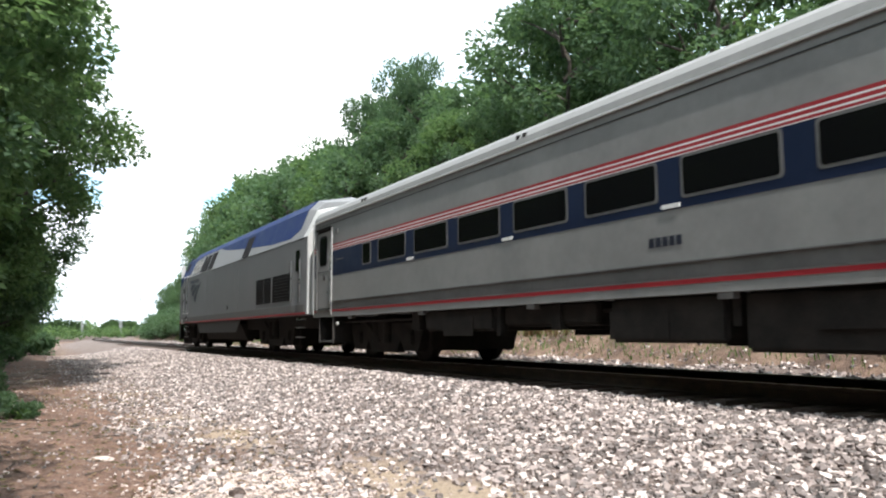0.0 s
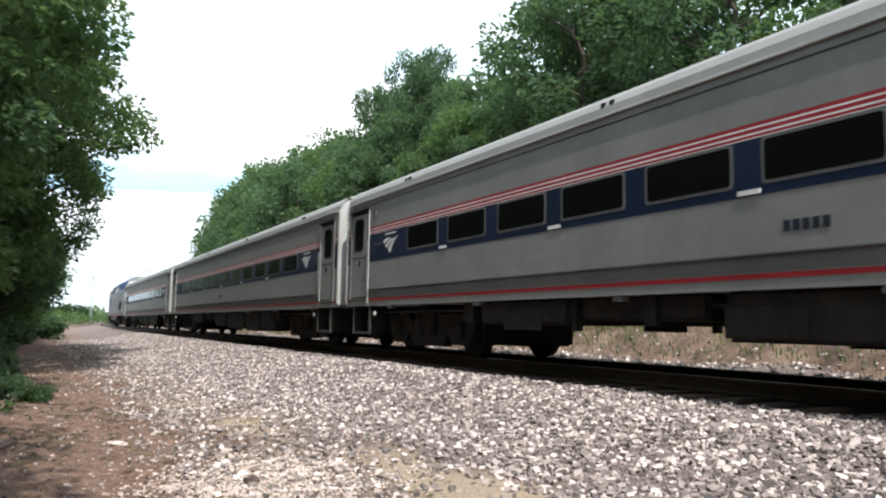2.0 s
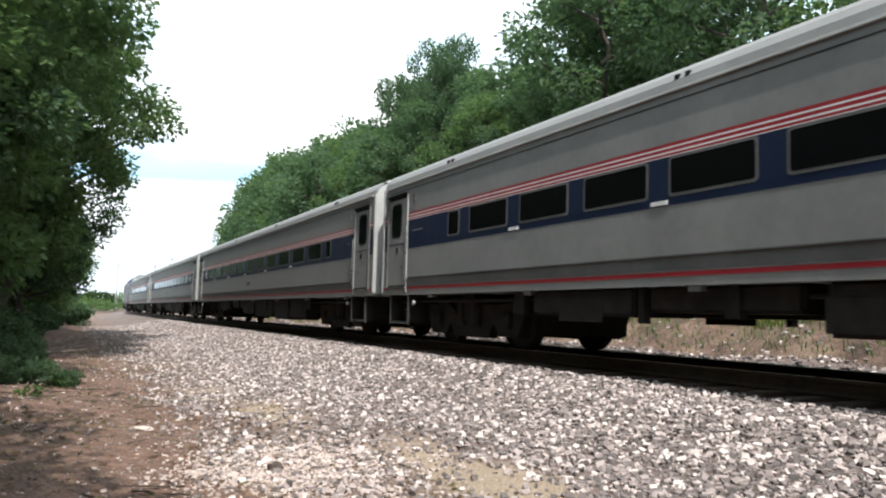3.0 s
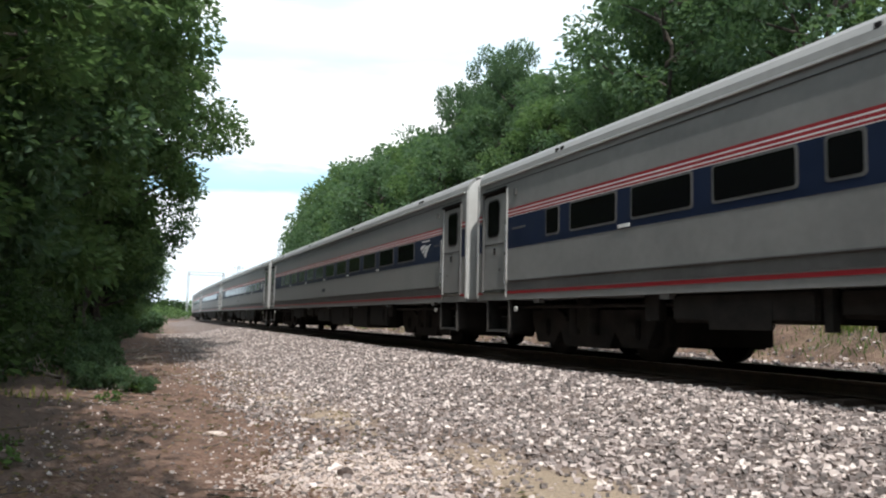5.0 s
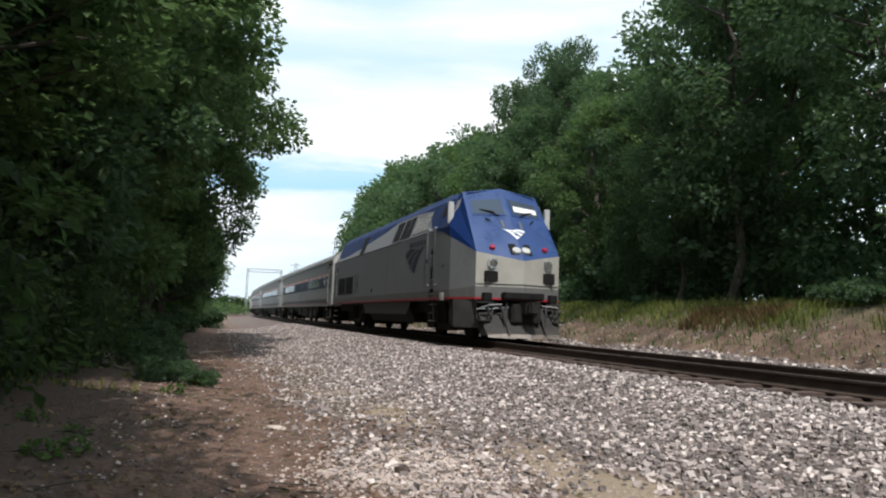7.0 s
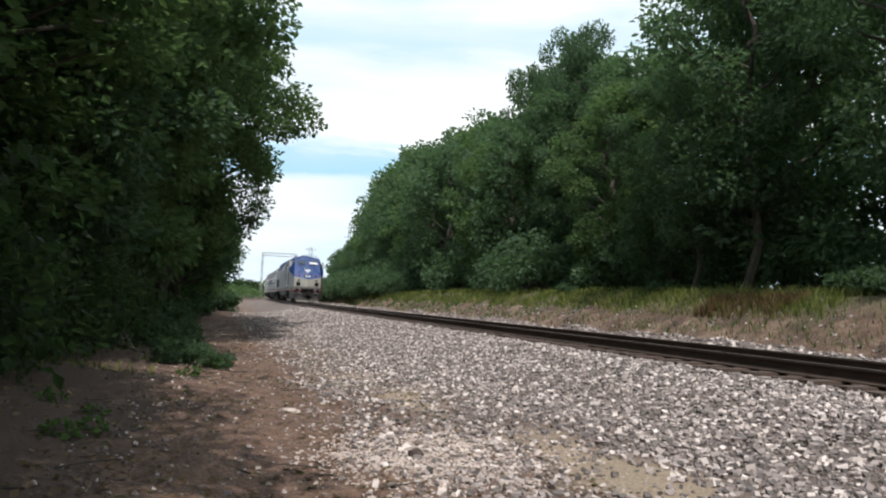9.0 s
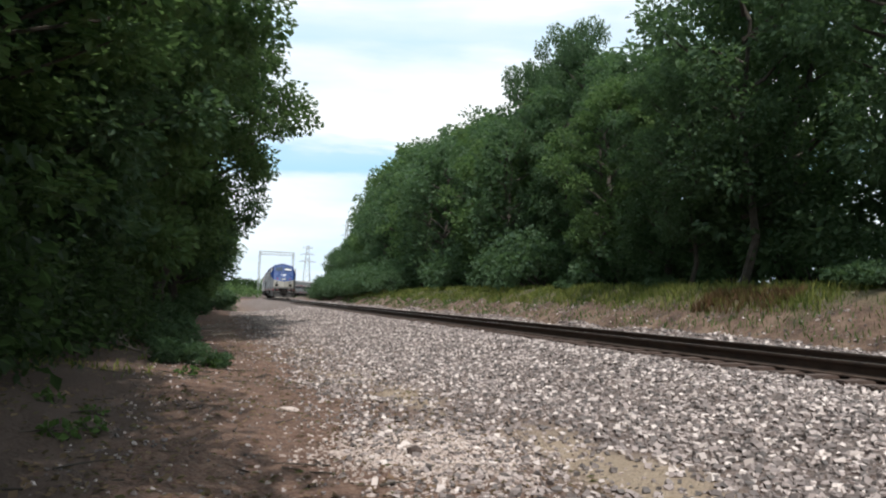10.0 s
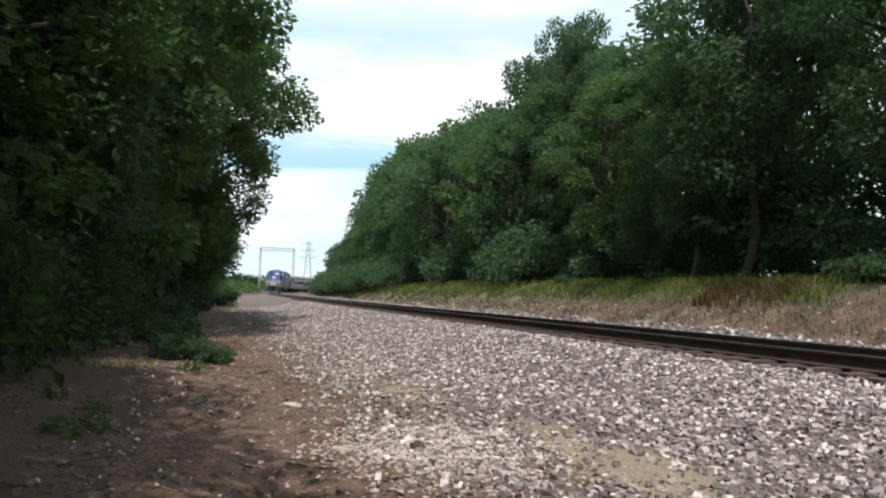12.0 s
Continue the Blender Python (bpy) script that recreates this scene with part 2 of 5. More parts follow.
def box(bm, x0, x1, y0, y1, z0, z1, bevel=0.0):
    r = bmesh.ops.create_cube(bm, size=1.0, matrix=Matrix.LocRotScale(((x0 + x1) / 2, (y0 + y1) / 2, (z0 + z1) / 2), None, (abs(x1 - x0), abs(y1 - y0), abs(z1 - z0))))
    if bevel:
        es = list({e for v in r["verts"] for e in v.link_edges})
        bmesh.ops.bevel(bm, geom=es, offset=bevel, segments=2, affect="EDGES", clamp_overlap=True)
    return bm


def boxed(*a, **k):
    return box(bmesh.new(), *a, **k)


def cyl(bm, a, b, r1, r2=None, seg=12):
    a, b = Vector(a), Vector(b)
    m = Matrix.Translation((a + b) / 2) @ (b - a).to_track_quat("Z", "Y").to_matrix().to_4x4()
    bmesh.ops.create_cone(bm, cap_ends=True, segments=seg, radius1=r1, radius2=r1 if r2 is None else r2, depth=(b - a).length, matrix=m)
    return bm


def prism(pts, axis, a, b):
    """A closed outline of (p, q) pushed from a to b along an axis: 'x': (y, z), 'y': (x, z), 'z': (x, y)."""
    bm = bmesh.new()

    def at(p, q, r):
        return (r, p, q) if axis == "x" else (p, r, q) if axis == "y" else (p, q, r)

    lo, hi = [bm.verts.new(at(p, q, a)) for p, q in pts], [bm.verts.new(at(p, q, b)) for p, q in pts]
    bm.faces.new(lo), bm.faces.new(hi[::-1])
    for i in range(len(pts)):
        j = (i + 1) % len(pts)
        bm.faces.new((lo[i], hi[i], hi[j], lo[j]))
    bmesh.ops.recalc_face_normals(bm, faces=bm.faces)
    return bm


def loft(sections, closed=True, caps=True):
    """Skin through sections of equal count."""
    bm = bmesh.new()
    rings = [[bm.verts.new(p) for p in sec] for sec in sections]
    n = len(rings[0])
    for r, q in zip(rings, rings[1:]):
        for i in range(n if closed else n - 1):
            j = (i + 1) % n
            bm.faces.new((r[i], r[j], q[j], q[i]))
    if caps:
        bm.faces.new(rings[0]), bm.faces.new(rings[-1][::-1])
    bmesh.ops.recalc_face_normals(bm, faces=bm.faces)
    return bm


# ---- ground ----
PROFILE = ((-60, -0.3), (-14, -0.45), (-9.5, -0.62), (-8, -0.74), (-6.5, -0.8), (-5.0, -0.78), (-3.6, -0.62), (-2.1, -0.3), (-1.42, -0.235), (-1.2, -0.225), (1.25, -0.2),
           (1.5, -0.06), (2.4, -0.03), (2.9, -0.2), (3.6, -0.55), (4.4, -0.62), (5.4, -0.25), (6.8, 0.62), (8.0, 1.15), (10, 1.4), (14, 1.5), (60, 1.6))
PL, PZ = np.array([p[0] for p in PROFILE], float), np.array([p[1] for p in PROFILE], float)


def height(s, lat):
    z = float(np.interp(lat, PL, PZ))
    rough = 0.05 if -5 < lat < -1.4 else 0.012 if abs(lat) < 1.8 else 0.1 if lat < 0 else 0.22
    return z + rough * noise.noise((s * 0.55, lat * 0.75, 3.1)) + 0.3 * rough * noise.noise((s * 2.1, lat * 2.3, 8.2))


def on_ground(s, lat, up=0.0):
    return (*place(s, lat), height(s, lat) + up)


def sandy(s, l):
    """How much of bare pale sand shows there."""
    w = 0.25 * noise.noise((s * 1.3, l * 1.7, 5.0))
    return max(math.exp(-((s - 9.9) / 2.0) ** 2 - ((l + 4.75 + w) / 0.42) ** 2), 0.8 * math.exp(-((s - 14.5) / 1.8) ** 2 - ((l + 5.3 + w) / 0.4) ** 2))


def make_ground():
    ss = list(np.arange(-40, 0, 2.0)) + list(np.arange(0, 50, 0.35)) + list(np.arange(50, 120, 1.2)) + list(np.arange(120, 261, 4.0))
    ll = list(np.arange(-45, -14, 3.0)) + list(np.arange(-14, -9, 0.6)) + list(np.arange(-9, 9, 0.22)) + list(np.arange(9, 15, 0.6)) + list(np.arange(15, 46, 3.0))
    n, m = len(ss), len(ll)
    verts, lats = [], []
    for s in ss:
        x, y, a = track(s)
        for l in ll:
            verts.append((x + l * math.cos(a), y + l * math.sin(a), height(s, l)))
            lats.append(l)
    faces = [(i * m + j, i * m + j + 1, (i + 1) * m + j + 1, (i + 1) * m + j) for i in range(n - 1) for j in range(m - 1)]
    # outward skirts to the horizon
    loop = [j for j in range(m)] + [i * m + m - 1 for i in range(1, n)] + [(n - 1) * m + j for j in range(m - 2, -1, -1)] + [i * m for i in range(n - 2, 0, -1)]
    cx, cy = place(110, 0)
    prev = loop
    for k, (f, z) in enumerate(((1.4, 0.2), (3, 0.4), (9, 0.0), (25, 0.0))):
        base = len(verts)
        for v in loop:
            x, y, _ = verts[v]
            verts.append((cx + (x - cx) * f, cy + (y - cy) * f, z))
            lats.append(lats[v] if k == 0 else 14.0)
        ring = list(range(base, base + len(loop)))
        c = len(loop)
        faces += [(prev[i], ring[i], ring[(i + 1) % c], prev[(i + 1) % c]) for i in range(c)]
        prev = ring
    ob = raw("ground", verts, faces, GROUND, smooth=True)
    at = ob.data.attributes.new("lat", "FLOAT", "POINT")
    at.data.foreach_set("value", np.array(lats, np.float32))
    at = ob.data.attributes.new("sand", "FLOAT", "POINT")
    ns, nl = len(ss), len(ll)
    sand = np.zeros(len(verts), np.float32)
    sand[:ns * nl] = [sandy(s, l) if 4 < s < 22 and -8 < l < -2 else 0.0 for s in ss for l in ll]
    at.data.foreach_set("value", sand)
    return tagged(ob, "stony brown dirt path beside a grey ballast bed and grassy bank", "ground", kind="structure")


make_ground()


# ---- track ----
def make_track():
    root = tagged(empty("railway_track"), "single railway track, rusty rails on weathered wooden ties in ballast", "railway track", kind="structure")
    half = [(0.0, 0.0), (0.030, 0.0), (0.036, -0.012), (0.034, -0.036), (0.012, -0.05), (0.010, -0.13), (0.03, -0.15), (0.075, -0.162), (0.075, -0.175)]
    outline = half + [(-p, q) for p, q in half[:0:-1]]
    ss = list(np.arange(-40, 60, 1.0)) + list(np.arange(60, 260, 3.0))
    for lat in (-0.755, 0.755):
        secs = []
        for s in ss:
            x, y, a = track(s)
            secs.append([(x + (lat + p) * math.cos(a), y + (lat + p) * math.sin(a), q) for p, q in outline])
        rail = part("rail", loft(secs), STEEL, root)
        secs = []
        for s in ss:
            x, y, a = track(s)
            secs.append([(x + (lat + p) * math.cos(a), y + (lat + p) * math.sin(a), q) for p, q in ((-0.028, 0.001), (0.028, 0.001), (0.028, 0.003), (-0.028, 0.003))])
        part("running_surface", loft(secs), RAIL_HEAD, rail, "polished top of the rail")
    rnd = random.Random(4)
    me = None
    for i in range(150):
        s = -6 + i * 0.52
        x, y, a = track(s)
        if me is None:
            ob = part("tie", boxed(-0.115, 0.115, -1.3, 1.3, -0.36, -0.18, bevel=0.012), TIE, root)
            me = ob.data
        else:
            ob = new("tie", me)
            ob.parent = root
        ob.matrix_basis = pose(x, y, rnd.uniform(-0.012, 0.006), 0, 0, math.degrees(a) + 90 + rnd.uniform(-1.5, 1.5)) @ pose(0, rnd.uniform(-0.06, 0.06), 0)
    return root


make_track()


def stones(name, count, s0, s1, lat0, lat1, size, seed, label, near=1.0, sink=0.35, heap=False, spread=1.0, material=None):
    """Loose angular stones strewn over a stretch of ground, thinning with distance."""
    rng = np.random.default_rng(seed)
    base = np.array([(x, y, z) for x in (-0.72, 0.72) for y in (-0.72, 0.72) for z in (-0.72, 0.72)], float)
    tri = np.array([(0, 1, 3), (0, 3, 2), (4, 6, 7), (4, 7, 5), (0, 4, 5), (0, 5, 1), (2, 3, 7), (2, 7, 6), (0, 2, 6), (0, 6, 4), (1, 5, 7), (1, 7, 3)])
    vs, fs = [], []
    i = -1
    for _ in range(count):
        s = s0 + (s1 - s0) * rng.random() ** near
        l = lat0 + (lat1 - lat0) * rng.random() ** spread
        if heap:
            s, l = rng.normal((s0 + s1) / 2, (s1 - s0) / 4.5), rng.normal((lat0 + lat1) / 2, (lat1 - lat0) / 4.5)
        if not heap and -8 < l < -2 and rng.random() < 0.9 * sandy(s, l):
            continue
        i += 1
        r = size * (0.55 + 0.9 * rng.random() ** 2)
        p = np.array(on_ground(s, l))
        p[2] += r * (0.55 - sink) 
        v = base * rng.uniform(0.55, 1.2, (8, 3)) + rng.normal(0, 0.16, (8, 3))
        v = v * (1.0, rng.uniform(0.6, 1.0), rng.uniform(0.5, 0.85))
        a, b = rng.uniform(0, 6.28), rng.normal(0, 0.6)
        ca, sa, cb, sb = math.cos(a), math.sin(a), math.cos(b), math.sin(b)
        v = v @ np.array([(ca, sa, 0), (-sa, ca, 0), (0, 0, 1)]) @ np.array([(1, 0, 0), (0, cb, sb), (0, -sb, cb)])
        vs.append(v * r + p)
        fs.append(tri + 8 * i)
    ob = raw(name, np.concatenate(vs), np.concatenate(fs), material or STONE)
    return tagged(ob, label, "gravel", kind="stuff")


stones("far_ballast", 7000, 4, 70, 1.3, 2.7, 0.04, 6, "pale ballast stones heaped along the far rail", near=1.2)
stones("ballast", 78000, 4.5, 60, -6.8, -1.3, 0.034, 1, "loose grey and white crushed ballast stones", near=1.95, spread=0.62)


# ---- plants ----
def leaf_mesh(name, centres, radii, count, size, seed, material, parent, droop=0.3):
    """Many small bent leaves gathered in loose clumps."""
    rng = np.random.default_rng(seed)
    centres, radii = np.asarray(centres, float), np.asarray(radii, float)
    w = radii ** 2
    idx = rng.choice(len(centres), count, p=w / w.sum())
    d = rng.normal(size=(count, 3))
    d /= np.linalg.norm(d, axis=1)[:, None]
    rad = radii[idx] * rng.random(count) ** 0.45
    p = centres[idx] + d * rad[:, None] * (1, 1, 0.66)
    # each leaf: base, left, tip, right
    ax = (d + rng.normal(0, 0.7, (count, 3)) - np.array((0, 0, droop))) * (1, 1, 0.82)
    ax /= np.linalg.norm(ax, axis=1)[:, None]
    side = np.cross(ax, rng.normal(size=(count, 3)) * 0.6 + (0, 0, 1))
    side /= np.linalg.norm(side, axis=1)[:, None] + 1e-9
    up = np.cross(side, ax)
    ln = size * rng.uniform(0.6, 1.35, count)[:, None]
    v = np.stack([p, p + ax * ln * 0.5 + side * ln * 0.34 + up * ln * 0.08, p + ax * ln - up * ln * 0.1, p + ax * ln * 0.5 - side * ln * 0.34 + up * ln * 0.08], 1).reshape(-1, 3)
    f = np.arange(count * 4).reshape(-1, 4)
    return raw(name, v, f, material, parent)


def limb(bm, a, b, r1, r2, rnd, bends=4, seg=7):
    """A crooked tapering branch."""
    a, b = Vector(a), Vector(b)
    prev, L = a, (b - a).length
    for i in range(bends):
        t1 = (i + 1) / bends
        p = a.lerp(b, t1) + Vector((rnd.uniform(-1, 1), rnd.uniform(-1, 1), rnd.uniform(-0.5, 0.5))) * L * 0.05 * (i < bends - 1)
        cyl(bm, prev, p + (p - prev).normalized() * 0.02, r1 + (r2 - r1) * i / bends, r1 + (r2 - r1) * t1, seg)
        prev = p


def tree(name, seed, h, spread, low, leaves, size, material, label, clumps=60, clump=0.95, girth=0.018):
    """Trunk, limbs and a ragged crown; low: where the crown begins."""
    rnd = random.Random(seed)
    root = tagged(empty(name), label, "tree")
    bm = bmesh.new()
    lean = Vector((rnd.uniform(-0.4, 0.4), rnd.uniform(-0.4, 0.4), 0))
    top = Vector((0, 0, h * 0.86)) + lean
    limb(bm, (0, 0, -0.3), top, girth * h, 0.03, rnd, 7)
    cs, rs = [], []
    for i in range(clumps):
        t1 = (i + rnd.random()) / clumps
        z = low + (h - low) * t1
        k = float(np.interp(t1, (0, 0.16, 0.34, 0.55, 0.78, 1.0), (0.5, 0.6, 0.84, 1.0, 0.85, 0.3)))
        a = i * 2.399 + rnd.uniform(-0.5, 0.5)
        q = spread * k * rnd.uniform(0.4, 1.04 if t1 > 0.42 else 0.92)
        c = Vector((q * math.cos(a), q * math.sin(a), z)) + lean * t1
        cs.append(c), rs.append(clump * rnd.uniform(0.65, 1.3))
        if i % 2 == 0:
            limb(bm, top * (min(max(low * 0.7, z - q * 0.6), h * 0.8) / (h * 0.86)), c, 0.006 * h, 0.012, rnd, 3, 5)
    part("trunk", bm, BARK, root)
    leaf_mesh("crown", cs, rs, leaves, size, seed, material, root)
    return root


def shrub(name, seed, h, spread, leaves, size, material, label, clumps=16, split=False):
    rnd = random.Random(seed)
    root = tagged(empty(name), label, "shrub")
    bm = bmesh.new()
    cs, rs = [], []
    for i in range(clumps):
        a, q = rnd.uniform(0, 6.28), spread * math.sqrt(rnd.random())
        z = h * rnd.uniform(0.15, 1.0) * (1 - 0.45 * (q / spread) ** 2)
        c = Vector((q * math.cos(a), q * math.sin(a), z))
        cs.append(c), rs.append(0.3 * h * rnd.uniform(0.6, 1.2))
        limb(bm, (c.x * 0.02, c.y * 0.02, -0.1), c, 0.02, 0.006, rnd, 2, 5)
        if split:
            part("stem", bm, BARK, root)
            bm = bmesh.new()
    if not split:
        part("stem", bm, BARK, root)
    leaf_mesh("foliage", cs, rs, leaves, size, seed, material, root)
    return root


def put(ob, s, lat, rz=0.0, k=1.0, kz=None):
    ob.matrix_basis = Matrix.LocRotScale(on_ground(s, lat), Euler((0, 0, radians(rz))), (k, k, kz or k))
    return ob


def again(ob, s, lat, rz=0.0, k=1.0, kz=None):
    base = ob.matrix_basis.copy()
    ob.matrix_basis = Matrix()
    made = copy_thing(ob, Matrix.LocRotScale(on_ground(s, lat), Euler((0, 0, radians(rz))), (k, k, kz or k)))
    ob.matrix_basis = base
    return made


# the outline of the woods on the bank in the camera's view: bearing left of +y from the camera, rise over run of the
# tree tops
SKYLINE_IN_VIEW = ((-90, 0.52), (-6, 0.5), (-4.3, 0.45), (-2.3, 0.40), (-2.0, 0.33), (-1.4, 0.315), (-0.5, 0.32), (5.6, 0.31), (5.8, 0.288), (7.7, 0.268), (8.3, 0.25), (10, 0.23), (14, 0.205), (16, 0.19),
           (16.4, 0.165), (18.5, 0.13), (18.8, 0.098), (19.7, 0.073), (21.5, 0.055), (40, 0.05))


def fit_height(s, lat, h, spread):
    """How much a tree of height h is scaled so that its whole crown fits under the outline seen from the camera."""
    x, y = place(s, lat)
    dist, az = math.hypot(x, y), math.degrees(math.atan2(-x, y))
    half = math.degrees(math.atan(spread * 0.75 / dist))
    rise = min(float(np.interp(az + half * q, [p[0] for p in SKYLINE_IN_VIEW], [p[1] for p in SKYLINE_IN_VIEW])) for q in (-1, -0.5, 0, 0.5, 1))
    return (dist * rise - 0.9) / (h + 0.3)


def woods():
    rnd = random.Random(11)
    # the near side of the line
    near_lab = "tall broadleaf tree with dense green foliage down to the path"
    a = tree("tree", 1, 12.5, 4.3, 2.6, 30000, 0.19, LEAF_A, near_lab, 100, 0.85)
    b = tree("tree", 2, 13.5, 4.6, 2.4, 30000, 0.19, LEAF_B, near_lab, 100, 0.85)
    c = tree("tree", 3, 11.5, 4.0, 1.2, 30000, 0.19, LEAF_A, near_lab, 100, 0.85)
    rear = tree("tree", 4, 13.0, 4.5, 0.8, 7000, 0.36, LEAF_B, near_lab, 90, 0.95)
    kinds = (a, b, c)
    # those beside and behind the camera are unseen, added for the shade they cast
    spots = [(17.5, -12.6, 1.0), (21.5, -11.6, 1.0), (25.5, -10.85, 1.1), (30.5, -11.1, 1.14), (36.0, -11.4, 1.1), (42.0, -11.0, 0.9), (13.0, -13.2, 1.0), (9.0, -18.0, 1.05),
             (49.0, -10.8, 0.86), (57.0, -9.8, 0.76), (66.0, -9.3, 0.72), (76.0, -8.9, 0.68), (88.0, -8.6, 0.64), (15.0, -18, 1.25), (21, -18, 1.25), (28, -17, 1.25), (36, -17, 1.2), (46, -17, 1.0),
             (33.5, -9.05, 0.86), (42.0, -8.9, 0.8), (52.0, -9.0, 0.66), (4.5, -18.5, 1.1), (0.0, -14.5, 1.15), (-4.5, -12.5, 1.1), (8, -19, 1.3), (-9, -13, 1.2)]
    for i, (s, l, k) in enumerate(spots):
        if s < 43:
            l, k = l - 0.35, k * 1.16
        # shortened near the camera to let sunlight onto the trees ahead
        kz = k * (0.42 if s < 8 else 0.68 if s < 19 else 0.85 if s < 23 else 1.0)
        if i < 3:
            tagged(put(kinds[i], s, l, i * 77, k, kz), group="trees beside the path")
        else:
            back = l < -15 or s < 8 or s > 52
            made = again(rear if back else kinds[i % 3], s, l, i * 77 + rnd.uniform(-20, 20), k, kz)
    put(rear, -14.0, -14.0, 0, 1.2)
    tagged(rear, group="trees beside the path")
    # high crowns mostly out of view, added to throw shade on the path
    high = tree("tree", 5, 14.5, 4.6, 5.5, 24000, 0.178, LEAF_B, "tall broadleaf tree with a high spreading crown, mostly unseen, added to shade the path", 70, 0.95)
    tagged(put(high, 0.5, -14.0, 40, 1.0, 0.62), group="trees beside the path")
    for s, l, r, k in ((2.2, -11.0, 150, 1.0), (6.2, -11.6, 20, 0.85), (-4.0, -9.4, 260, 1.0)):
        again(high, s, l, r, k, 0.74)
    # the far side
    far_lab = "tall dark green broadleaf tree on the grassy bank"
    shapes = ((15.5, 4.6, LEAF_B), (13.5, 4.2, LEAF_A), (17.0, 4.4, LEAF_B), (14.5, 5.0, LEAF_B))
    dense = [tree("tree", 21 + i, h, sp, 2.2, 12500, 0.25, m, far_lab, 46, 0.98) for i, (h, sp, m) in enumerate(shapes)]
    light = [tree("tree", 71 + i, h, sp, 1.6, 5400, 0.43, m, far_lab, 60, 1.1) for i, (h, sp, m) in enumerate(shapes)]
    first, s, i = True, -4.0, 0
    while s < 158:
        for row, lat in enumerate((11.5, 16.5, 22.0)):
            if (row == 2 and (i % 2 or s < 40)) or (row == 1 and (s < 26 or (s < 40 and i % 2))):
                continue
            q, l2 = s + row * 2.3 + rnd.uniform(-1.2, 1.2), lat + rnd.uniform(-1.0, 1.2)
            j = (i + row) % 4
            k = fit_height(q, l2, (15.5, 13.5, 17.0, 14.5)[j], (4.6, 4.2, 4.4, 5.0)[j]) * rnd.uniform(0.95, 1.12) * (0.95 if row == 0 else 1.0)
            kinds = dense if q < 50 and row < 2 else light
            if kinds[j].matrix_basis == Matrix():
                tagged(put(kinds[j], q, l2, rnd.uniform(0, 360), k), group="trees on the bank")
            else:
                again(kinds[j], q, l2, rnd.uniform(0, 360), k)
        s += 4.6 if s < 60 else 6.0
        i += 1
    # two tall crowns over the rest, stretched to fit the camera's view, and the big trees beyond the notch beside them
    for q, l2, k, kz in ((47.0, 14.0, 0.56, 1.09), (51.0, 14.0, 0.60, 1.13), (48.8, 15.0, 0.5, 1.02), (55.5, 13.6, 0.66, 1.06)):
        again(dense[0], q, l2, q * 53, k, kz)
    for q, l2, k, kz in ((30.0, 14.5, 0.95, 1.2), (36.0, 20.0, 0.9, 1.25)):
        again(dense[1], q, l2, q * 31, k, kz)
    slim = tree("tree", 61, 16.0, 3.6, 3.0, 13000, 0.23, LEAF_B, "slender tree with a bare lower trunk on the bank", 45, 1.15, 0.011)
    tagged(put(slim, 26.5, 9.6, 0, 0.95), group="trees on the bank")
    for s, l, k in ((29.2, 9.4, 0.55), (20.0, 10.2, 0.9)):
        again(slim, s, l, s * 37, k)
    bush = shrub("shrub", 31, 2.6, 1.9, 2200, 0.21, LEAF_B, "dark green undergrowth shrub at the edge of the trees", 20)
    first = True
    for i in range(84):
        q, l2, k = -3 + (i % 42) * 3.6, rnd.uniform(9.8, 12.2) if i < 42 else rnd.uniform(15, 24), rnd.uniform(0.7, 1.5) * (1 if i < 42 else 1.8)
        if i >= 42 and q < 34:
            continue
        if first:
            tagged(put(bush, q, l2, 0, k), group="undergrowth")
            first = False
        else:
            again(bush, q, l2, rnd.uniform(0, 360), k)
    for i in range(17):
        q = 72 + i * 2.4
        again(bush, q, float(np.interp(q, (72, 90, 112), (8.4, 6.6, 6.2))) + rnd.uniform(-0.4, 0.6), rnd.uniform(0, 360), rnd.uniform(0.8, 1.25))
    # undergrowth added to darken the space under the crowns, shade in its leaf colour
    thicket = shrub("shrub", 36, 3.4, 2.2, 3200, 0.185, LEAF_D, "dense undergrowth under the trees beside the path, coloured dark for shade", 34)
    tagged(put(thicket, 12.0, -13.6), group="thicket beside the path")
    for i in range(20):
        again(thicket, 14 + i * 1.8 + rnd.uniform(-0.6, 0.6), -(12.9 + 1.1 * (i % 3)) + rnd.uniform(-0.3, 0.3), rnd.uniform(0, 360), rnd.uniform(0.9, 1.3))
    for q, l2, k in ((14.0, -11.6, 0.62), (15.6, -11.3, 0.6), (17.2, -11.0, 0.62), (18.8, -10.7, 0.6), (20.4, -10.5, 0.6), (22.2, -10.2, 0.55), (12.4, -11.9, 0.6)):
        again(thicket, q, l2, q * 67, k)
    low = shrub("shrub", 41, 1.0, 0.9, 2200, 0.117, LEAF_B, "low leafy green shrub beside the path", 14)
    bank = ((19.4, 8.4, 1.0), (18.2, 8.9, 1.1), (21.2, 9.3, 0.9), (30.5, 9.0, 0.6), (38.0, 8.8, 0.7), (46.0, 8.6, 0.8), (16.6, 8.6, 0.8))
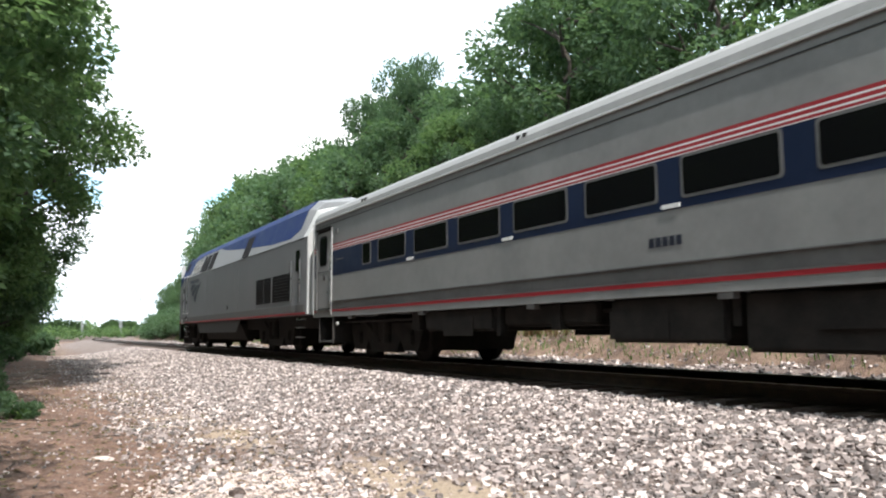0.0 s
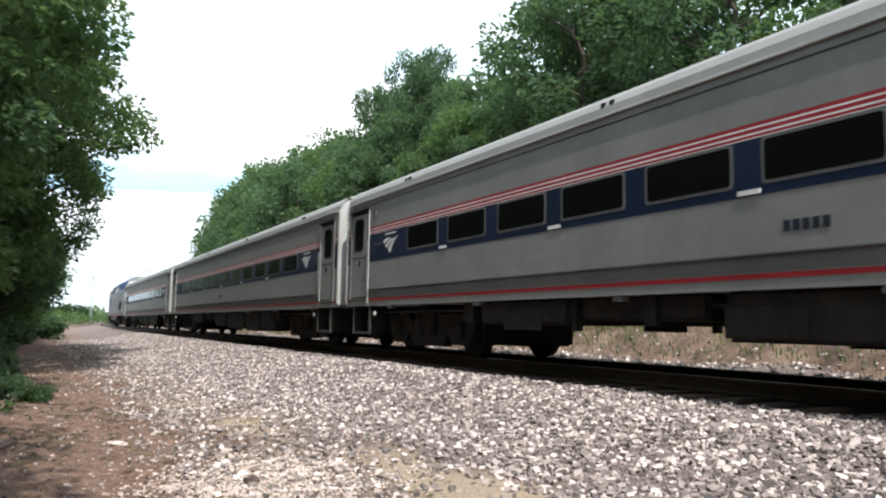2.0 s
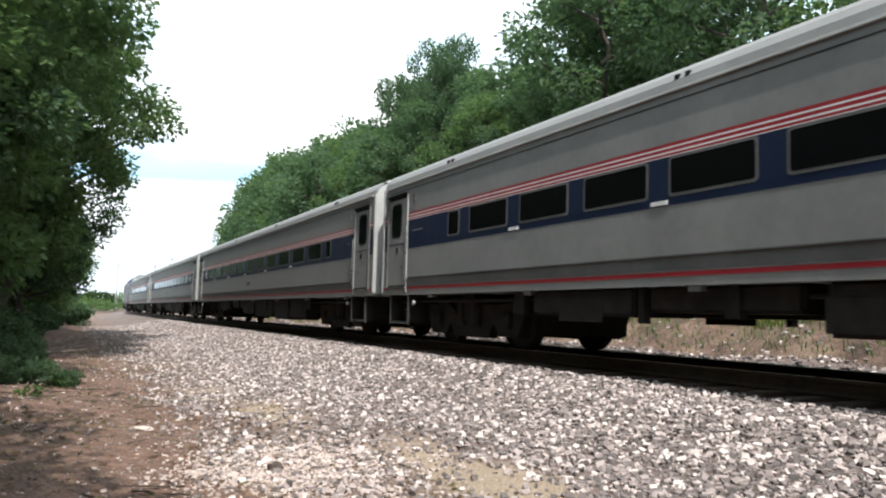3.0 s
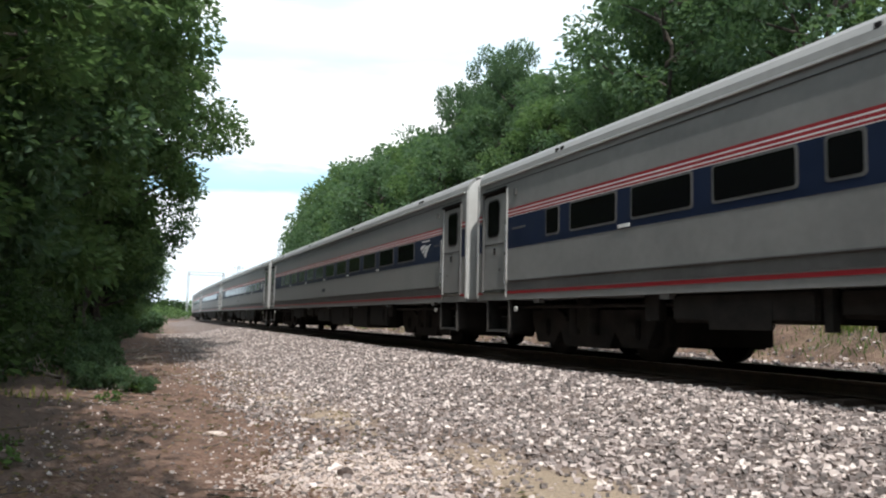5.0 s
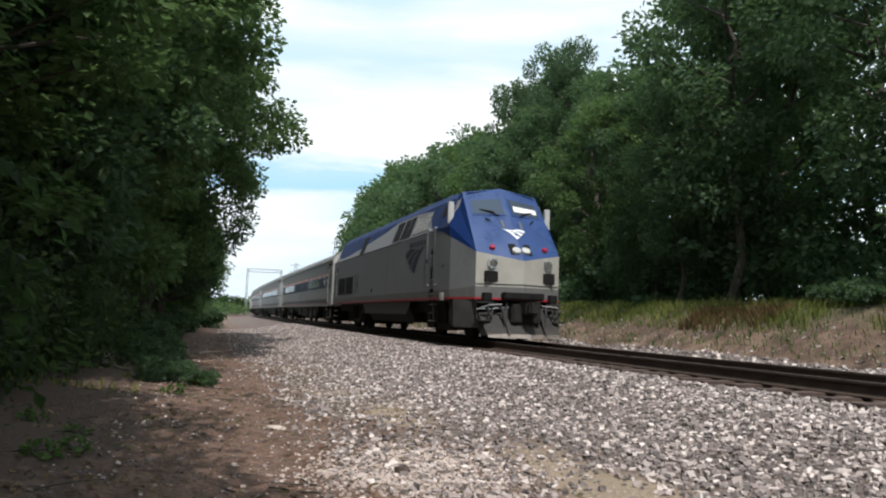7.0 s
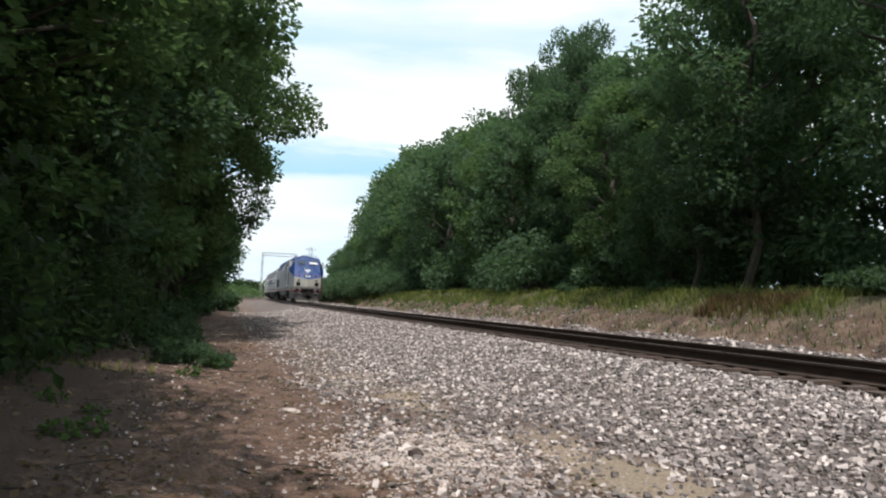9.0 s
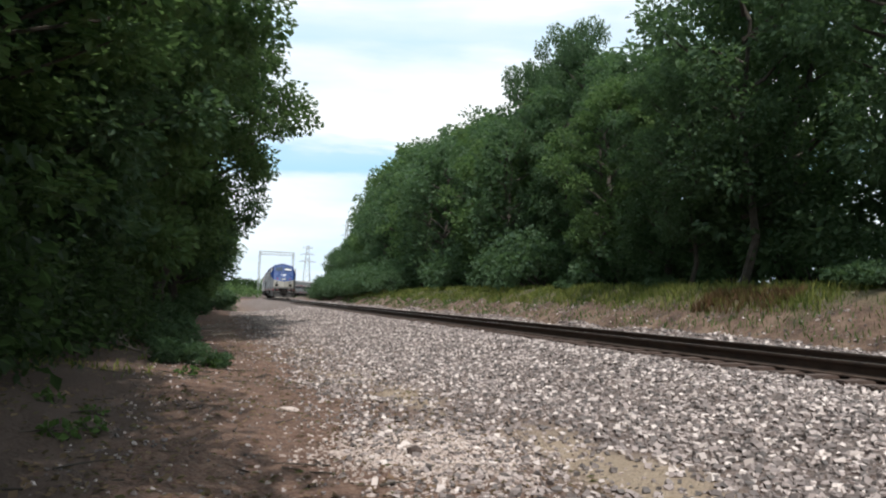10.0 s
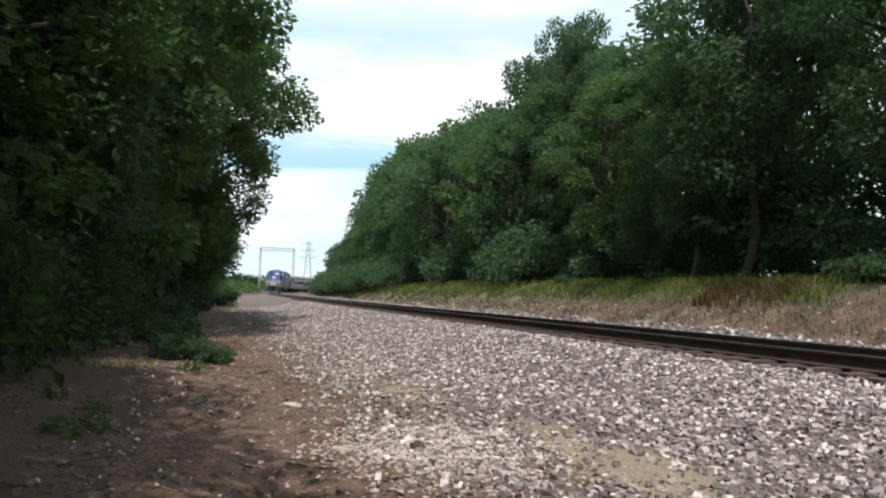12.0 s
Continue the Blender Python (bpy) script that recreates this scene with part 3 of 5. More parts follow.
    for i, (q, l2, k) in enumerate(((18.6, -8.5, 0.45), (19.8, -8.2, 0.4), (22, -8.9, 0.45), (20.8, -8.35, 0.45), (23.4, -8.75, 0.55), (25.2, -8.8, 0.6), (18.0, -7.75, 0.32), (28.2, -8.7, 0.5), (26, -9.2, 0.9), (31, -9.4, 1.0), (64, -8.2, 2.0), (38, -9.4, 1.2), (47, -9.2, 1.4), (72, -7.6, 1.7))):
        if i == 0:
            tagged(put(low, q, l2, 0, k), group="shrubs beside the path")
        else:
            again(low, q, l2, i * 70, k)
    for q, l2, k in bank:
        tagged(again(low, q, l2, q * 41, k), "low leafy green shrub on the grassy bank", group="shrubs on the bank")


woods()


def blades(name, count, s0, s1, lat0, lat1, h, seed, material, label, near=1.0, keep=None):
    """Grass as single bent blades."""
    rng = np.random.default_rng(seed)
    vs = []
    for i in range(count):
        s, l = s0 + (s1 - s0) * rng.random() ** near, rng.uniform(lat0, lat1)
        if noise.noise((s * 0.5, l * 0.7, seed)) < rng.uniform(-0.5, 0.35):
            continue
        p = np.array(on_ground(s, l, -0.02))
        a, k = rng.uniform(0, 6.28), h * rng.uniform(0.5, 1.3)
        w = 0.009 + 0.0003 * s
        dx, dy = math.cos(a), math.sin(a)
        b = rng.uniform(0.1, 0.6)
        vs += [p + (dy * w, -dx * w, 0), p + (-dy * w, dx * w, 0), p + (dx * k * b * 0.4 - dy * w, dy * k * b * 0.4 + dx * w, k * 0.6), p + (dx * k * b, dy * k * b, k)]
    f = np.arange(len(vs)).reshape(-1, 4)
    return tagged(raw(name, vs, f, material), label, "grass", kind="stuff")


blades("bank_grass", 52000, -2, 110, 6.6, 9.6, 0.27, 3, GRASS, "green and yellowing grass along the top of the bank", 1.3)
blades("slope_weeds", 8000, 4, 90, 5.6, 7.4, 0.18, 21, LEAF_C, "patches of green weeds on the bank slope", 1.3)
blades("dry_grass", 9000, -2, 110, 4.5, 8.2, 0.17, 5, STRAW, "dry straw-coloured grass on the bank slope", 1.3)
RUST = leaf_material("weed_rusty", (0.07, 0.03, 0.02), (0.17, 0.085, 0.05))
blades("rusty_weeds", 1300, 21.5, 25, 6.5, 7.8, 0.36, 15, RUST, "clumps of rust-brown dead weeds on the bank", 1.0)
stones("bank_stones", 2600, 6, 60, 3.6, 7.0, 0.045, 16, "loose brown clods and stones on the bank slope", near=1.3)
blades("path_grass", 3000, 15, 40, -12.0, -8.6, 0.12, 7, GRASS, "rough green weeds under the trees beside the path", 1.2)


# ---- far distance ----
def gantry():
    """A lattice portal that carries wires, far down the line."""
    root = tagged(empty("wire_gantry", pose(-101.6, 227.3, 0, 0, 0, 24)), "grey steel lattice portal carrying overhead wires", "gantry")
    for x in (-5.2, 5.2):
        bm = bmesh.new()
        for dx in (-0.25, 0.25):
            for dy in (-0.25, 0.25):
                cyl(bm, (x + dx, dy, 0), (x + dx, dy, 14.0), 0.09, seg=6)
        for i in range(15):
            z = i * 0.92
            cyl(bm, (x - 0.25, -0.25, z), (x + 0.25, -0.25, z + 0.9), 0.05, seg=5)
            cyl(bm, (x + 0.25, 0.25, z), (x - 0.25, 0.25, z + 0.9), 0.05, seg=5)
        part("mast", bm, GALV, root)
    bm = bmesh.new()
    for z in (13.0, 14.0):
        for dy in (-0.25, 0.25):
            cyl(bm, (-5.4, dy, z), (5.4, dy, z), 0.08, seg=6)
    for i in range(12):
        x = -5.4 + i * 0.9
        cyl(bm, (x, 0, 13.0), (x + 0.45, 0, 14.0), 0.05, seg=5)
        cyl(bm, (x + 0.45, 0, 14.0), (x + 0.9, 0, 13.0), 0.05, seg=5)
    part("cross_beam", bm, GALV, root)
    return tagged(root, group="gantries over the far line")


def pylon(x, y, h):
    root = tagged(empty("electricity_pylon", pose(x, y, 0, 0, 0, 25)), "distant grey lattice electricity pylon", "pylon", "pylons")
    bm = bmesh.new()
    for sx in (-1, 1):
        for sy in (-1, 1):
            cyl(bm, (sx * 2.4, sy * 2.4, 0), (sx * 0.5, sy * 0.5, h), 0.14, seg=5)
    for i in range(9):
        a, b = i / 9, (i + 1) / 9
        ra, rb = 2.4 - 1.9 * a, 2.4 - 1.9 * b
        cyl(bm, (-ra, -ra, a * h), (rb, -rb, b * h), 0.09, seg=5)
        cyl(bm, (ra, -ra, a * h), (-rb, -rb, b * h), 0.09, seg=5)
    part("lattice_tower", bm, GALV, root)
    for z, w in ((0.68, 4.6), (0.82, 3.8), (0.95, 2.8)):
        bm = bmesh.new()
        cyl(bm, (-w, 0, z * h), (w, 0, z * h), 0.13, seg=5)
        cyl(bm, (-w, 0, z * h), (0, 0, z * h + 1.2), 0.09, seg=5)
        cyl(bm, (w, 0, z * h), (0, 0, z * h + 1.2), 0.09, seg=5)
        part("cross_arm", bm, GALV, root)
    return root


near_gantry = gantry()
copy_thing(near_gantry, pose(-159, 318, 0, 0, 0, 24) @ pose(101.6, -227.3, 0))
pylon(-154, 384, 27)
pylon(-160, 463, 48)


def far_woods():
    """Belts of trees that close the view beyond the bend and on both sides."""
    rng = np.random.default_rng(9)
    cs, rs = [], []
    for i in range(420):
        a = radians(rng.uniform(2, 48))
        d = rng.uniform(330, 460)
        z = rng.uniform(0, 6.5) + 2.5 * math.sin(a * 9)
        cs.append((-math.sin(a) * d, math.cos(a) * d, max(z, 0.5))), rs.append(rng.uniform(3, 5.5))
    tagged(leaf_mesh("far_woods", cs, rs, 20000, 1.7, 9, LEAF_A, None), "distant belt of green trees beyond the bend", "woods", kind="stuff")
    cs, rs = [], []
    for i in range(110):
        a = radians(rng.uniform(22.1, 23.9) if i < 50 else rng.uniform(25.3, 29.5))
        d = rng.uniform(300, 330)
        cs.append((-math.sin(a) * d, math.cos(a) * d, rng.uniform(0.5, 5.0))), rs.append(rng.uniform(1.5, 2.6))
    tagged(leaf_mesh("far_copse", cs, rs, 9000, 1.2, 19, LEAF_D, None), "distant dark green clumps of trees beyond the bend", "woods", kind="stuff")
    cs, rs = [], []
    for i in range(150):
        s, l = rng.uniform(115, 240), -rng.uniform(9, 32)
        x, y = place(s, l)
        cs.append((x, y, rng.uniform(0.2, 2.2))), rs.append(rng.uniform(0.8, 1.8))
    for i in range(260):
        s, l = rng.uniform(120, 235), rng.uniform(15, 42)
        x, y = place(s, l)
        cs.append((x, y, rng.uniform(0.2, 2.6))), rs.append(rng.uniform(0.8, 1.8))
    tagged(leaf_mesh("far_scrub", cs, rs, 22000, 0.5, 10, LEAF_A, None), "green scrub beside the far bend", "scrub", kind="stuff")


far_woods()


# ---- small things on the ground ----
def boulder(name, s, lat, r, squash, material, label, seed, turn=0.0):
    rnd = random.Random(seed)
    bm = bmesh.new()
    bmesh.ops.create_icosphere(bm, subdivisions=3, radius=1.0)
    for v in bm.verts:
        d = v.co.normalized()
        k = 1 + 0.28 * noise.noise(d * 1.3 + Vector((seed, 0, 0))) + 0.1 * noise.noise(d * 4.0)
        v.co = Vector((d.x * k, d.y * k * squash[0], d.z * k * squash[1])) * r
    ob = part(name, bm, material)
    ob.matrix_basis = pose(*on_ground(s, lat, r * squash[1] * 0.45), 0, 0, turn)
    return tagged(ob, label, "stone")


DARK_ROCK = plain("dark_rock", (0.035, 0.024, 0.02), (0.085, 0.06, 0.05), 8.0, 0.9, bump=0.8, dist=0.01)
PALE_ROCK = plain("pale_rock", (0.30, 0.235, 0.205), (0.55, 0.46, 0.41), 8.0, 0.9, bump=0.6, dist=0.006)
boulder("rock", 10.6, -6.2, 0.07, (0.75, 0.7), DARK_ROCK, "dark brown rock lying on pale grit", 3, 30)
boulder("flat_stone", 13.2, -7.0, 0.12, (0.55, 0.3), PALE_ROCK, "flat pale stone lying on the dirt path", 5, 10)
stones("path_stones", 5500, 7.0, 42, -8.9, -4.8, 0.018, 2, "small pale stones scattered over the dirt path", near=1.4)
stones("grit", 4200, 9.4, 12.1, -7.1, -4.9, 0.019, 4, "patch of pale pinkish grit on the path", heap=True, material=PALE_ROCK)
weed = shrub("weed", 51, 0.26, 0.2, 60, 0.11, LEAF_C, "small broad-leaved green weed on the path", 6, True)
tagged(put(weed, 11.2, -9.0, 0, 0.7), group="weeds on the path")
for i, (q, l2, k) in enumerate(((11.5, -8.8, 0.6), (12.4, -8.9, 0.5), (13.2, -9.4, 0.7), (18.0, -7.8, 0.8), (16.4, -8.2, 0.7))):
    again(weed, q, l2, 50 * i, k)


def litter():
    """Dead leaves and chips strewn over the dirt."""
    rng = np.random.default_rng(12)
    vs = []
    for i in range(9000):
        s, l = 7 + 22 * rng.random() ** 1.5, rng.uniform(-10.5, -5.0)
        if noise.noise((s * 0.9, l * 0.9, 2.0)) < rng.uniform(-0.6, 0.3):
            continue
        p = np.array(on_ground(s, l, 0.012))
        a, k = rng.uniform(0, 6.28), rng.uniform(0.018, 0.05)
        ax, sd = np.array((math.cos(a), math.sin(a), rng.normal(0, 0.25))) * k, np.array((-math.sin(a), math.cos(a), rng.normal(0, 0.3))) * k * rng.uniform(0.3, 0.7)
        vs += [p - ax, p + sd, p + ax, p - sd + (0, 0, 0.006)]
    m = leaf_material("dead_leaf", (0.06, 0.034, 0.022), (0.30, 0.195, 0.135), 0.9)
    tagged(raw("leaf_litter", vs, np.arange(len(vs)).reshape(-1, 4), m), "brown dead leaves and bark chips strewn over the path", "leaf litter", kind="stuff")


litter()


def twigs():
    rnd = random.Random(8)
    for i in range(60):
        s, l = rnd.uniform(8.5, 18), rnd.uniform(-9.2, -6.2)
        bm = bmesh.new()
        L = rnd.uniform(0.12, 0.45)
        limb(bm, (0, 0, 0), (L, 0, 0.01), 0.008, 0.004, rnd, 3)
        ob = tagged(part("twig", bm, BARK), "thin dry twig lying on the dirt path", "twig", "twigs on the path")
        ob.matrix_basis = pose(*on_ground(s, l, 0.012), 0, 0, rnd.uniform(0, 360))


twigs()


def fallen_branches():
    """Dead limbs lying along the foot of the thicket."""
    rnd = random.Random(18)
    for s, l, L, turn in ((25.0, -9.0, 1.8, 40), (27.5, -8.7, 2.4, 75), (30.5, -8.4, 1.6, 20), (22.0, -9.3, 1.4, 120), (33.5, -8.1, 2.0, 60), (19.5, -9.0, 1.1, 160)):
        root = tagged(empty("fallen_branch"), "bare grey-brown dead branch lying beside the path", "branch", "dead branches")
        bm = bmesh.new()
        limb(bm, (0, 0, 0.03), (L, 0, 0.16), 0.032, 0.012, rnd, 5, 6)
        part("stem", bm, DEADWOOD, root)
        for q in (0.35, 0.6, 0.8):
            bm = bmesh.new()
            limb(bm, (L * q, 0, 0.03 + 0.13 * q), (L * q + rnd.uniform(0.1, 0.4), rnd.uniform(-0.5, 0.5), rnd.uniform(0.2, 0.5)), 0.014, 0.005, rnd, 3, 5)
            part("side_branch", bm, DEADWOOD, root)
        root.matrix_basis = pose(*on_ground(s, l), 0, 0, turn)


DEADWOOD = plain("dead_wood", (0.10, 0.08, 0.065), (0.24, 0.2, 0.165), 6.0, 0.9, bump=0.6, dist=0.006)
fallen_branches()


# ---- the train ----
SIDE = 1.5  # half width of the cars
# pale trim; end walls share it, lightened beyond the sides for sunlight
END_WHITE = plain("pale_trim_and_sunlit_ends", (0.40, 0.40, 0.39), (0.50, 0.50, 0.485), 1.5, 0.5, 0.1, bump=0.05)
NOSE_WHITE = plain("pale_nose_paint", (0.30, 0.285, 0.25), (0.38, 0.362, 0.32), 1.5, 0.5, 0.0, bump=0.03)
VENT_BLACK = plain("black_grille", (0.008, 0.0075, 0.0075), (0.018, 0.016, 0.016), 4.0, 0.8, spec=0.12)
NAVY = plain("navy_lettering", (0.008, 0.011, 0.022), (0.013, 0.017, 0.032), 3.0, 0.5, bump=0.02)


def arch(zs, zt, w=SIDE, n=7):
    """Half outline of a roof from the eave up to its middle."""
    pts = []
    for i in range(n + 1):
        a = i / n * math.pi / 2
        pts.append((w * math.cos(a) ** 0.62 if i < n else 0.0, zs + (zt - zs) * math.sin(a) ** 0.85))
    return pts


def ring(x, half):
    return [(x, y, z) for y, z in half] + [(x, -y, z) for y, z in half[-2::-1]]


def plate(pts, thick=0.006):
    """A thin slab on an outline in space; its back lies on the outline, its face a little outwards."""
    pts = [Vector(p) for p in pts]
    nrm = Vector((0, 0, 0))
    for i in range(1, len(pts) - 1):
        nrm += (pts[i] - pts[0]).cross(pts[i + 1] - pts[0])
    nrm.normalize()
    if nrm.dot(sum(pts, Vector()) / len(pts) * Vector((0.2, 1, 0.3))) < 0 and abs(nrm.y) > 0.05:
        nrm.negate()
    bm = bmesh.new()
    lo, hi = [bm.verts.new(p - nrm * 0.01) for p in pts], [bm.verts.new(p + nrm * thick) for p in pts]
    bm.faces.new(lo), bm.faces.new(hi)
    for i in range(len(pts)):
        j = (i + 1) % len(pts)
        bm.faces.new((lo[i], lo[j], hi[j], hi[i]))
    bmesh.ops.recalc_face_normals(bm, faces=bm.faces)
    return bm


def rounded(x0, x1, z0, z1, r, n=4):
    """Outline of a rectangle with rounded corners."""
    pts = []
    for cx, cz, a0 in ((x1 - r, z1 - r, 0), (x0 + r, z1 - r, 90), (x0 + r, z0 + r, 180), (x1 - r, z0 + r, 270)):
        for i in range(n + 1):
            a = radians(a0 + 90 * i / n)
            pts.append((cx + r * math.cos(a), cz + r * math.sin(a)))
    return pts


def panel(y, x0, x1, z0, z1, r=0.0, thick=0.006):
    """A slab on the car's flank at y, proud by thick."""
    k = 1 if y > 0 else -1
    pts = rounded(min(x0, x1), max(x0, x1), z0, z1, r) if r else [(x0, z0), (x1, z0), (x1, z1), (x0, z1)]
    return prism(pts, "y", y - k * 0.012, y + k * thick)


def flat(y, pts, thick=0.008):
    k = 1 if y > 0 else -1
    return prism(pts, "y", y - k * 0.012, y + k * thick)


def lettering(text, size, x, y, z, flip, root, name="lettering", material=None):
    """Letters on a flank; flip for the side at -y."""
    cu = bpy.data.curves.new(name, "FONT")
    cu.body, cu.size, cu.extrude, cu.align_x = text, size, 0.002, "CENTER"
    tmp = bpy.data.objects.new("tmp", cu)
    me = bpy.data.meshes.new_from_object(tmp)
    bpy.data.objects.remove(tmp)
    me.materials.append(material or NAVY)
    ob = new(name, me)
    ob.parent = root
    ob.matrix_basis = pose(x, y, z, 90, 0, 0 if flip else 180)
    return ob


def wheel_set(root, x, r=0.46):
    for y in (-0.75, 0.75):
        k = 1 if y > 0 else -1
        bm = bmesh.new()
        cyl(bm, (x, y - 0.065 * k, r), (x, y + 0.065 * k, r), r, seg=28)
        cyl(bm, (x, y - 0.1 * k, r), (x, y - 0.065 * k, r), r + 0.025, seg=28)
        cyl(bm, (x, y + 0.06 * k, r), (x, y + 0.3 * k, r), 0.11, seg=12)
        part("wheel", bm, BLACK, root)
    part("axle", cyl(bmesh.new(), (x, -0.7, r), (x, 0.7, r), 0.09), BLACK, root)


def truck(root, xs, r=0.46):
    """A bogie with its wheels, side frames, springs and bolster."""
    a, b = min(xs), max(xs)
    c = (a + b) / 2
    for x in xs:
        wheel_set(root, x, r)
    for y in (-1.0, 1.0):
        bm = prism([(a - 0.5, r + 0.3), (a - 0.5, r + 0.1), (a - 0.3, r - 0.26), (a + 0.3, r - 0.26), (a + 0.5, r - 0.04), (c - 0.65, r - 0.3), (c + 0.65, r - 0.3),
                    (b - 0.5, r - 0.04), (b - 0.3, r - 0.26), (b + 0.3, r - 0.26), (b + 0.5, r + 0.1), (b + 0.5, r + 0.3)], "y", y - 0.09, y + 0.09)
        part("side_frame", bm, BLACK, root)
        for q in (-0.28, 0.28):
            part("spring", cyl(bmesh.new(), (c + q, y + 0.12 * y, r - 0.1), (c + q, y + 0.12 * y, r + 0.42), 0.1, seg=12), BLACK, root)
        for x in xs:
            part("axle_box", box(bmesh.new(), x - 0.15, x + 0.15, y - 0.12, y + 0.16 * y, r - 0.14, r + 0.14, 0.03), BLACK, root)
        part("damper", cyl(bmesh.new(), (c + 0.5, y * 1.12, r + 0.15), (c + 1.1, y * 1.12, r + 0.42), 0.045, seg=8), BLACK, root)
    part("brake_rigging", boxed(a + 0.2, b - 0.2, -0.55, 0.55, 0.2, r + 0.2, bevel=0.04), BLACK, root)
    for x in xs:
        for q in (-1, 1):
            part("brake_shoe", boxed(x + q * (r + 0.03), x + q * (r + 0.16), -0.95, 0.95, 0.24, r + 0.2, bevel=0.02), BLACK, root)
    part("bolster", boxed(c - 0.25, c + 0.25, -1.15, 1.15, r - 0.02, r + 0.5, bevel=0.03), BLACK, root)


STROKES = (((250, 406), (190, 392), (130, 399), (75, 424), (103, 457), (150, 430), (200, 414)),
           ((320, 411), (250, 412), (190, 431), (122, 478), (160, 510), (200, 464), (250, 432)),
           ((380, 391), (300, 416), (240, 455), (180, 528), (232, 567), (270, 493), (310, 444)))


def emblem(root, y, x, z, w, material, lean, tall=0.78):
    """Three curved strokes that spread from one upper corner; lean: towards which end they rise."""
    for pts in STROKES:
        part("emblem_stroke", flat(y, [(x + lean * (p - 227) / 305 * w, z + (478 - q) / 305 * w * tall) for p, q in pts], 0.009), material, root)


def coach(plan, label, number=None):
    """A coach; plan: (x, half width) of each window, its logo places and number."""
    windows, logos = plan
    root = tagged(empty("passenger_coach"), label, "railway coach", "coaches of the train")
    HL = 12.53
    part("body", loft([[(x, y, z) for y, z in ((SIDE, 0.95), (SIDE, 3.26), (-SIDE, 3.26), (-SIDE, 0.95))] for x in (-HL, HL)]), COACH_SILVER, root)
    half = arch(3.26, 3.76)
    shoulder = [(1.36, 3.27)] + half[3::-1]
    for k in (-1, 1):
        part("roof_shoulder", loft([[(x, y * k, z) for y, z in shoulder] for x in (-HL, HL)]), COACH_SILVER, root)
    # upper roof in a paler tone than its shoulders
    part("roof", loft([[(x, y, z) for y, z in half[3:]] + [(x, -y, z) for y, z in half[-2:2:-1]] for x in (-HL, HL)]), ROOF_WHITE, root, "pale curved roof")
    for e in (-1, 1):
        xe = e * HL
        half2 = [(SIDE - 0.01, 1.0)] + arch(3.2, 3.70, SIDE - 0.02)
        end = part("end_wall", loft([ring(xe, half2), ring(xe + e * 0.03, half2)]), END_WHITE, root, "end wall, its colour lightened for the sun on it")
        for y in (-1, 1):
            part("corner_post", boxed(xe - e * 0.06, xe + e * 0.05, y * (SIDE - 0.05), y * (SIDE + 0.015), 1.0, 3.3, bevel=0.02), END_WHITE, end)
            part("marker_lamp", cyl(bmesh.new(), (xe + e * 0.02, y * 1.12, 2.98), (xe + e * 0.09, y * 1.12, 2.98), 0.14, 0.12, 20), CHROME, end)
            part("lamp_lens", cyl(bmesh.new(), (xe + e * 0.085, y * 1.12, 2.98), (xe + e * 0.1, y * 1.12, 2.98), 0.085, 0.08, 16), RED_LENS if y * e > 0 else VENT_BLACK, end)
        bm = prism([(-0.55, 1.0), (0.55, 1.0), (0.55, 3.0), (0.45, 3.12), (-0.45, 3.12), (-0.55, 3.0)], "x", xe + e * 0.02, xe + e * 0.33)
        part("diaphragm", bm, RUBBER, root, "black rubber gangway bellows")
        part("coupler", boxed(xe - e * 0.2, xe + e * 0.34, -0.14, 0.14, 0.68, 0.95, bevel=0.04), BLACK, root)
        for y in (-0.6, 0.6):
            cu = bmesh.new()
            pr = None
            for i in range(8):
                t1 = i / 7
                p = (xe + e * (0.02 + 0.3 * t1), y, 0.85 - 0.62 * math.sin(math.pi * (0.12 + 0.5 * t1)))
                if pr:
                    cyl(cu, pr, p, 0.035, seg=8)
                pr = p
            part("hose", cu, RUBBER, root)
        # vestibules: door, steps, lamp
        for y in (-SIDE, SIDE):
            k = 1 if y > 0 else -1
            a, b = e * 11.28, e * 12.22
            part("door_gap", panel(y, a - e * 0.045, b + e * 0.03, 1.12, 3.06, 0.08, 0.003), VENT_BLACK, root)
            door = part("door", panel(y, a, b, 1.15, 2.98, 0.05, 0.01), COACH_SILVER, root, "silver vestibule door")
            part("window_seal", panel(y, a + e * 0.25, b - e * 0.15, 2.16, 2.9, 0.13, 0.016), RUBBER, door)
            part("door_pane", panel(y, a + e * 0.28, b - e * 0.18, 2.19, 2.87, 0.11, 0.018), GLASS, door)
            part("door_handle", boxed(a + e * 0.42, a + e * 0.48, y - 0.01 * k, y + 0.035 * k, 1.82, 1.95, bevel=0.01), VENT_BLACK, door)
            part("door_rail", boxed(a, b, y, y + 0.016 * k, 2.02, 2.035), RUBBER, door)
            # drip edge coloured black for the shadow at the recessed door's head
            part("drip_rail", boxed(a - e * 0.06, b + e * 0.05, y, y + 0.06 * k, 3.04, 3.09, bevel=0.015), VENT_BLACK, root)
            part("door_jamb", boxed(b + e * 0.01, b + e * 0.05, y, y + 0.035 * k, 1.1, 3.04), DARK_SILVER, root)
            part("door_sill", boxed(a - e * 0.04, b + e * 0.04, y, y + 0.03 * k, 1.085, 1.125, bevel=0.008), CHROME, root)
            part("door_latch", boxed(a + e * 0.2, a + e * 0.26, y, y + 0.02 * k, 1.5, 1.55), DARK_SILVER, door)
            part("grab_rail", cyl(bmesh.new(), (a - e * 0.07, y + 0.05 * k, 1.25), (a - e * 0.07, y + 0.05 * k, 2.35), 0.016, seg=8), CHROME, root)
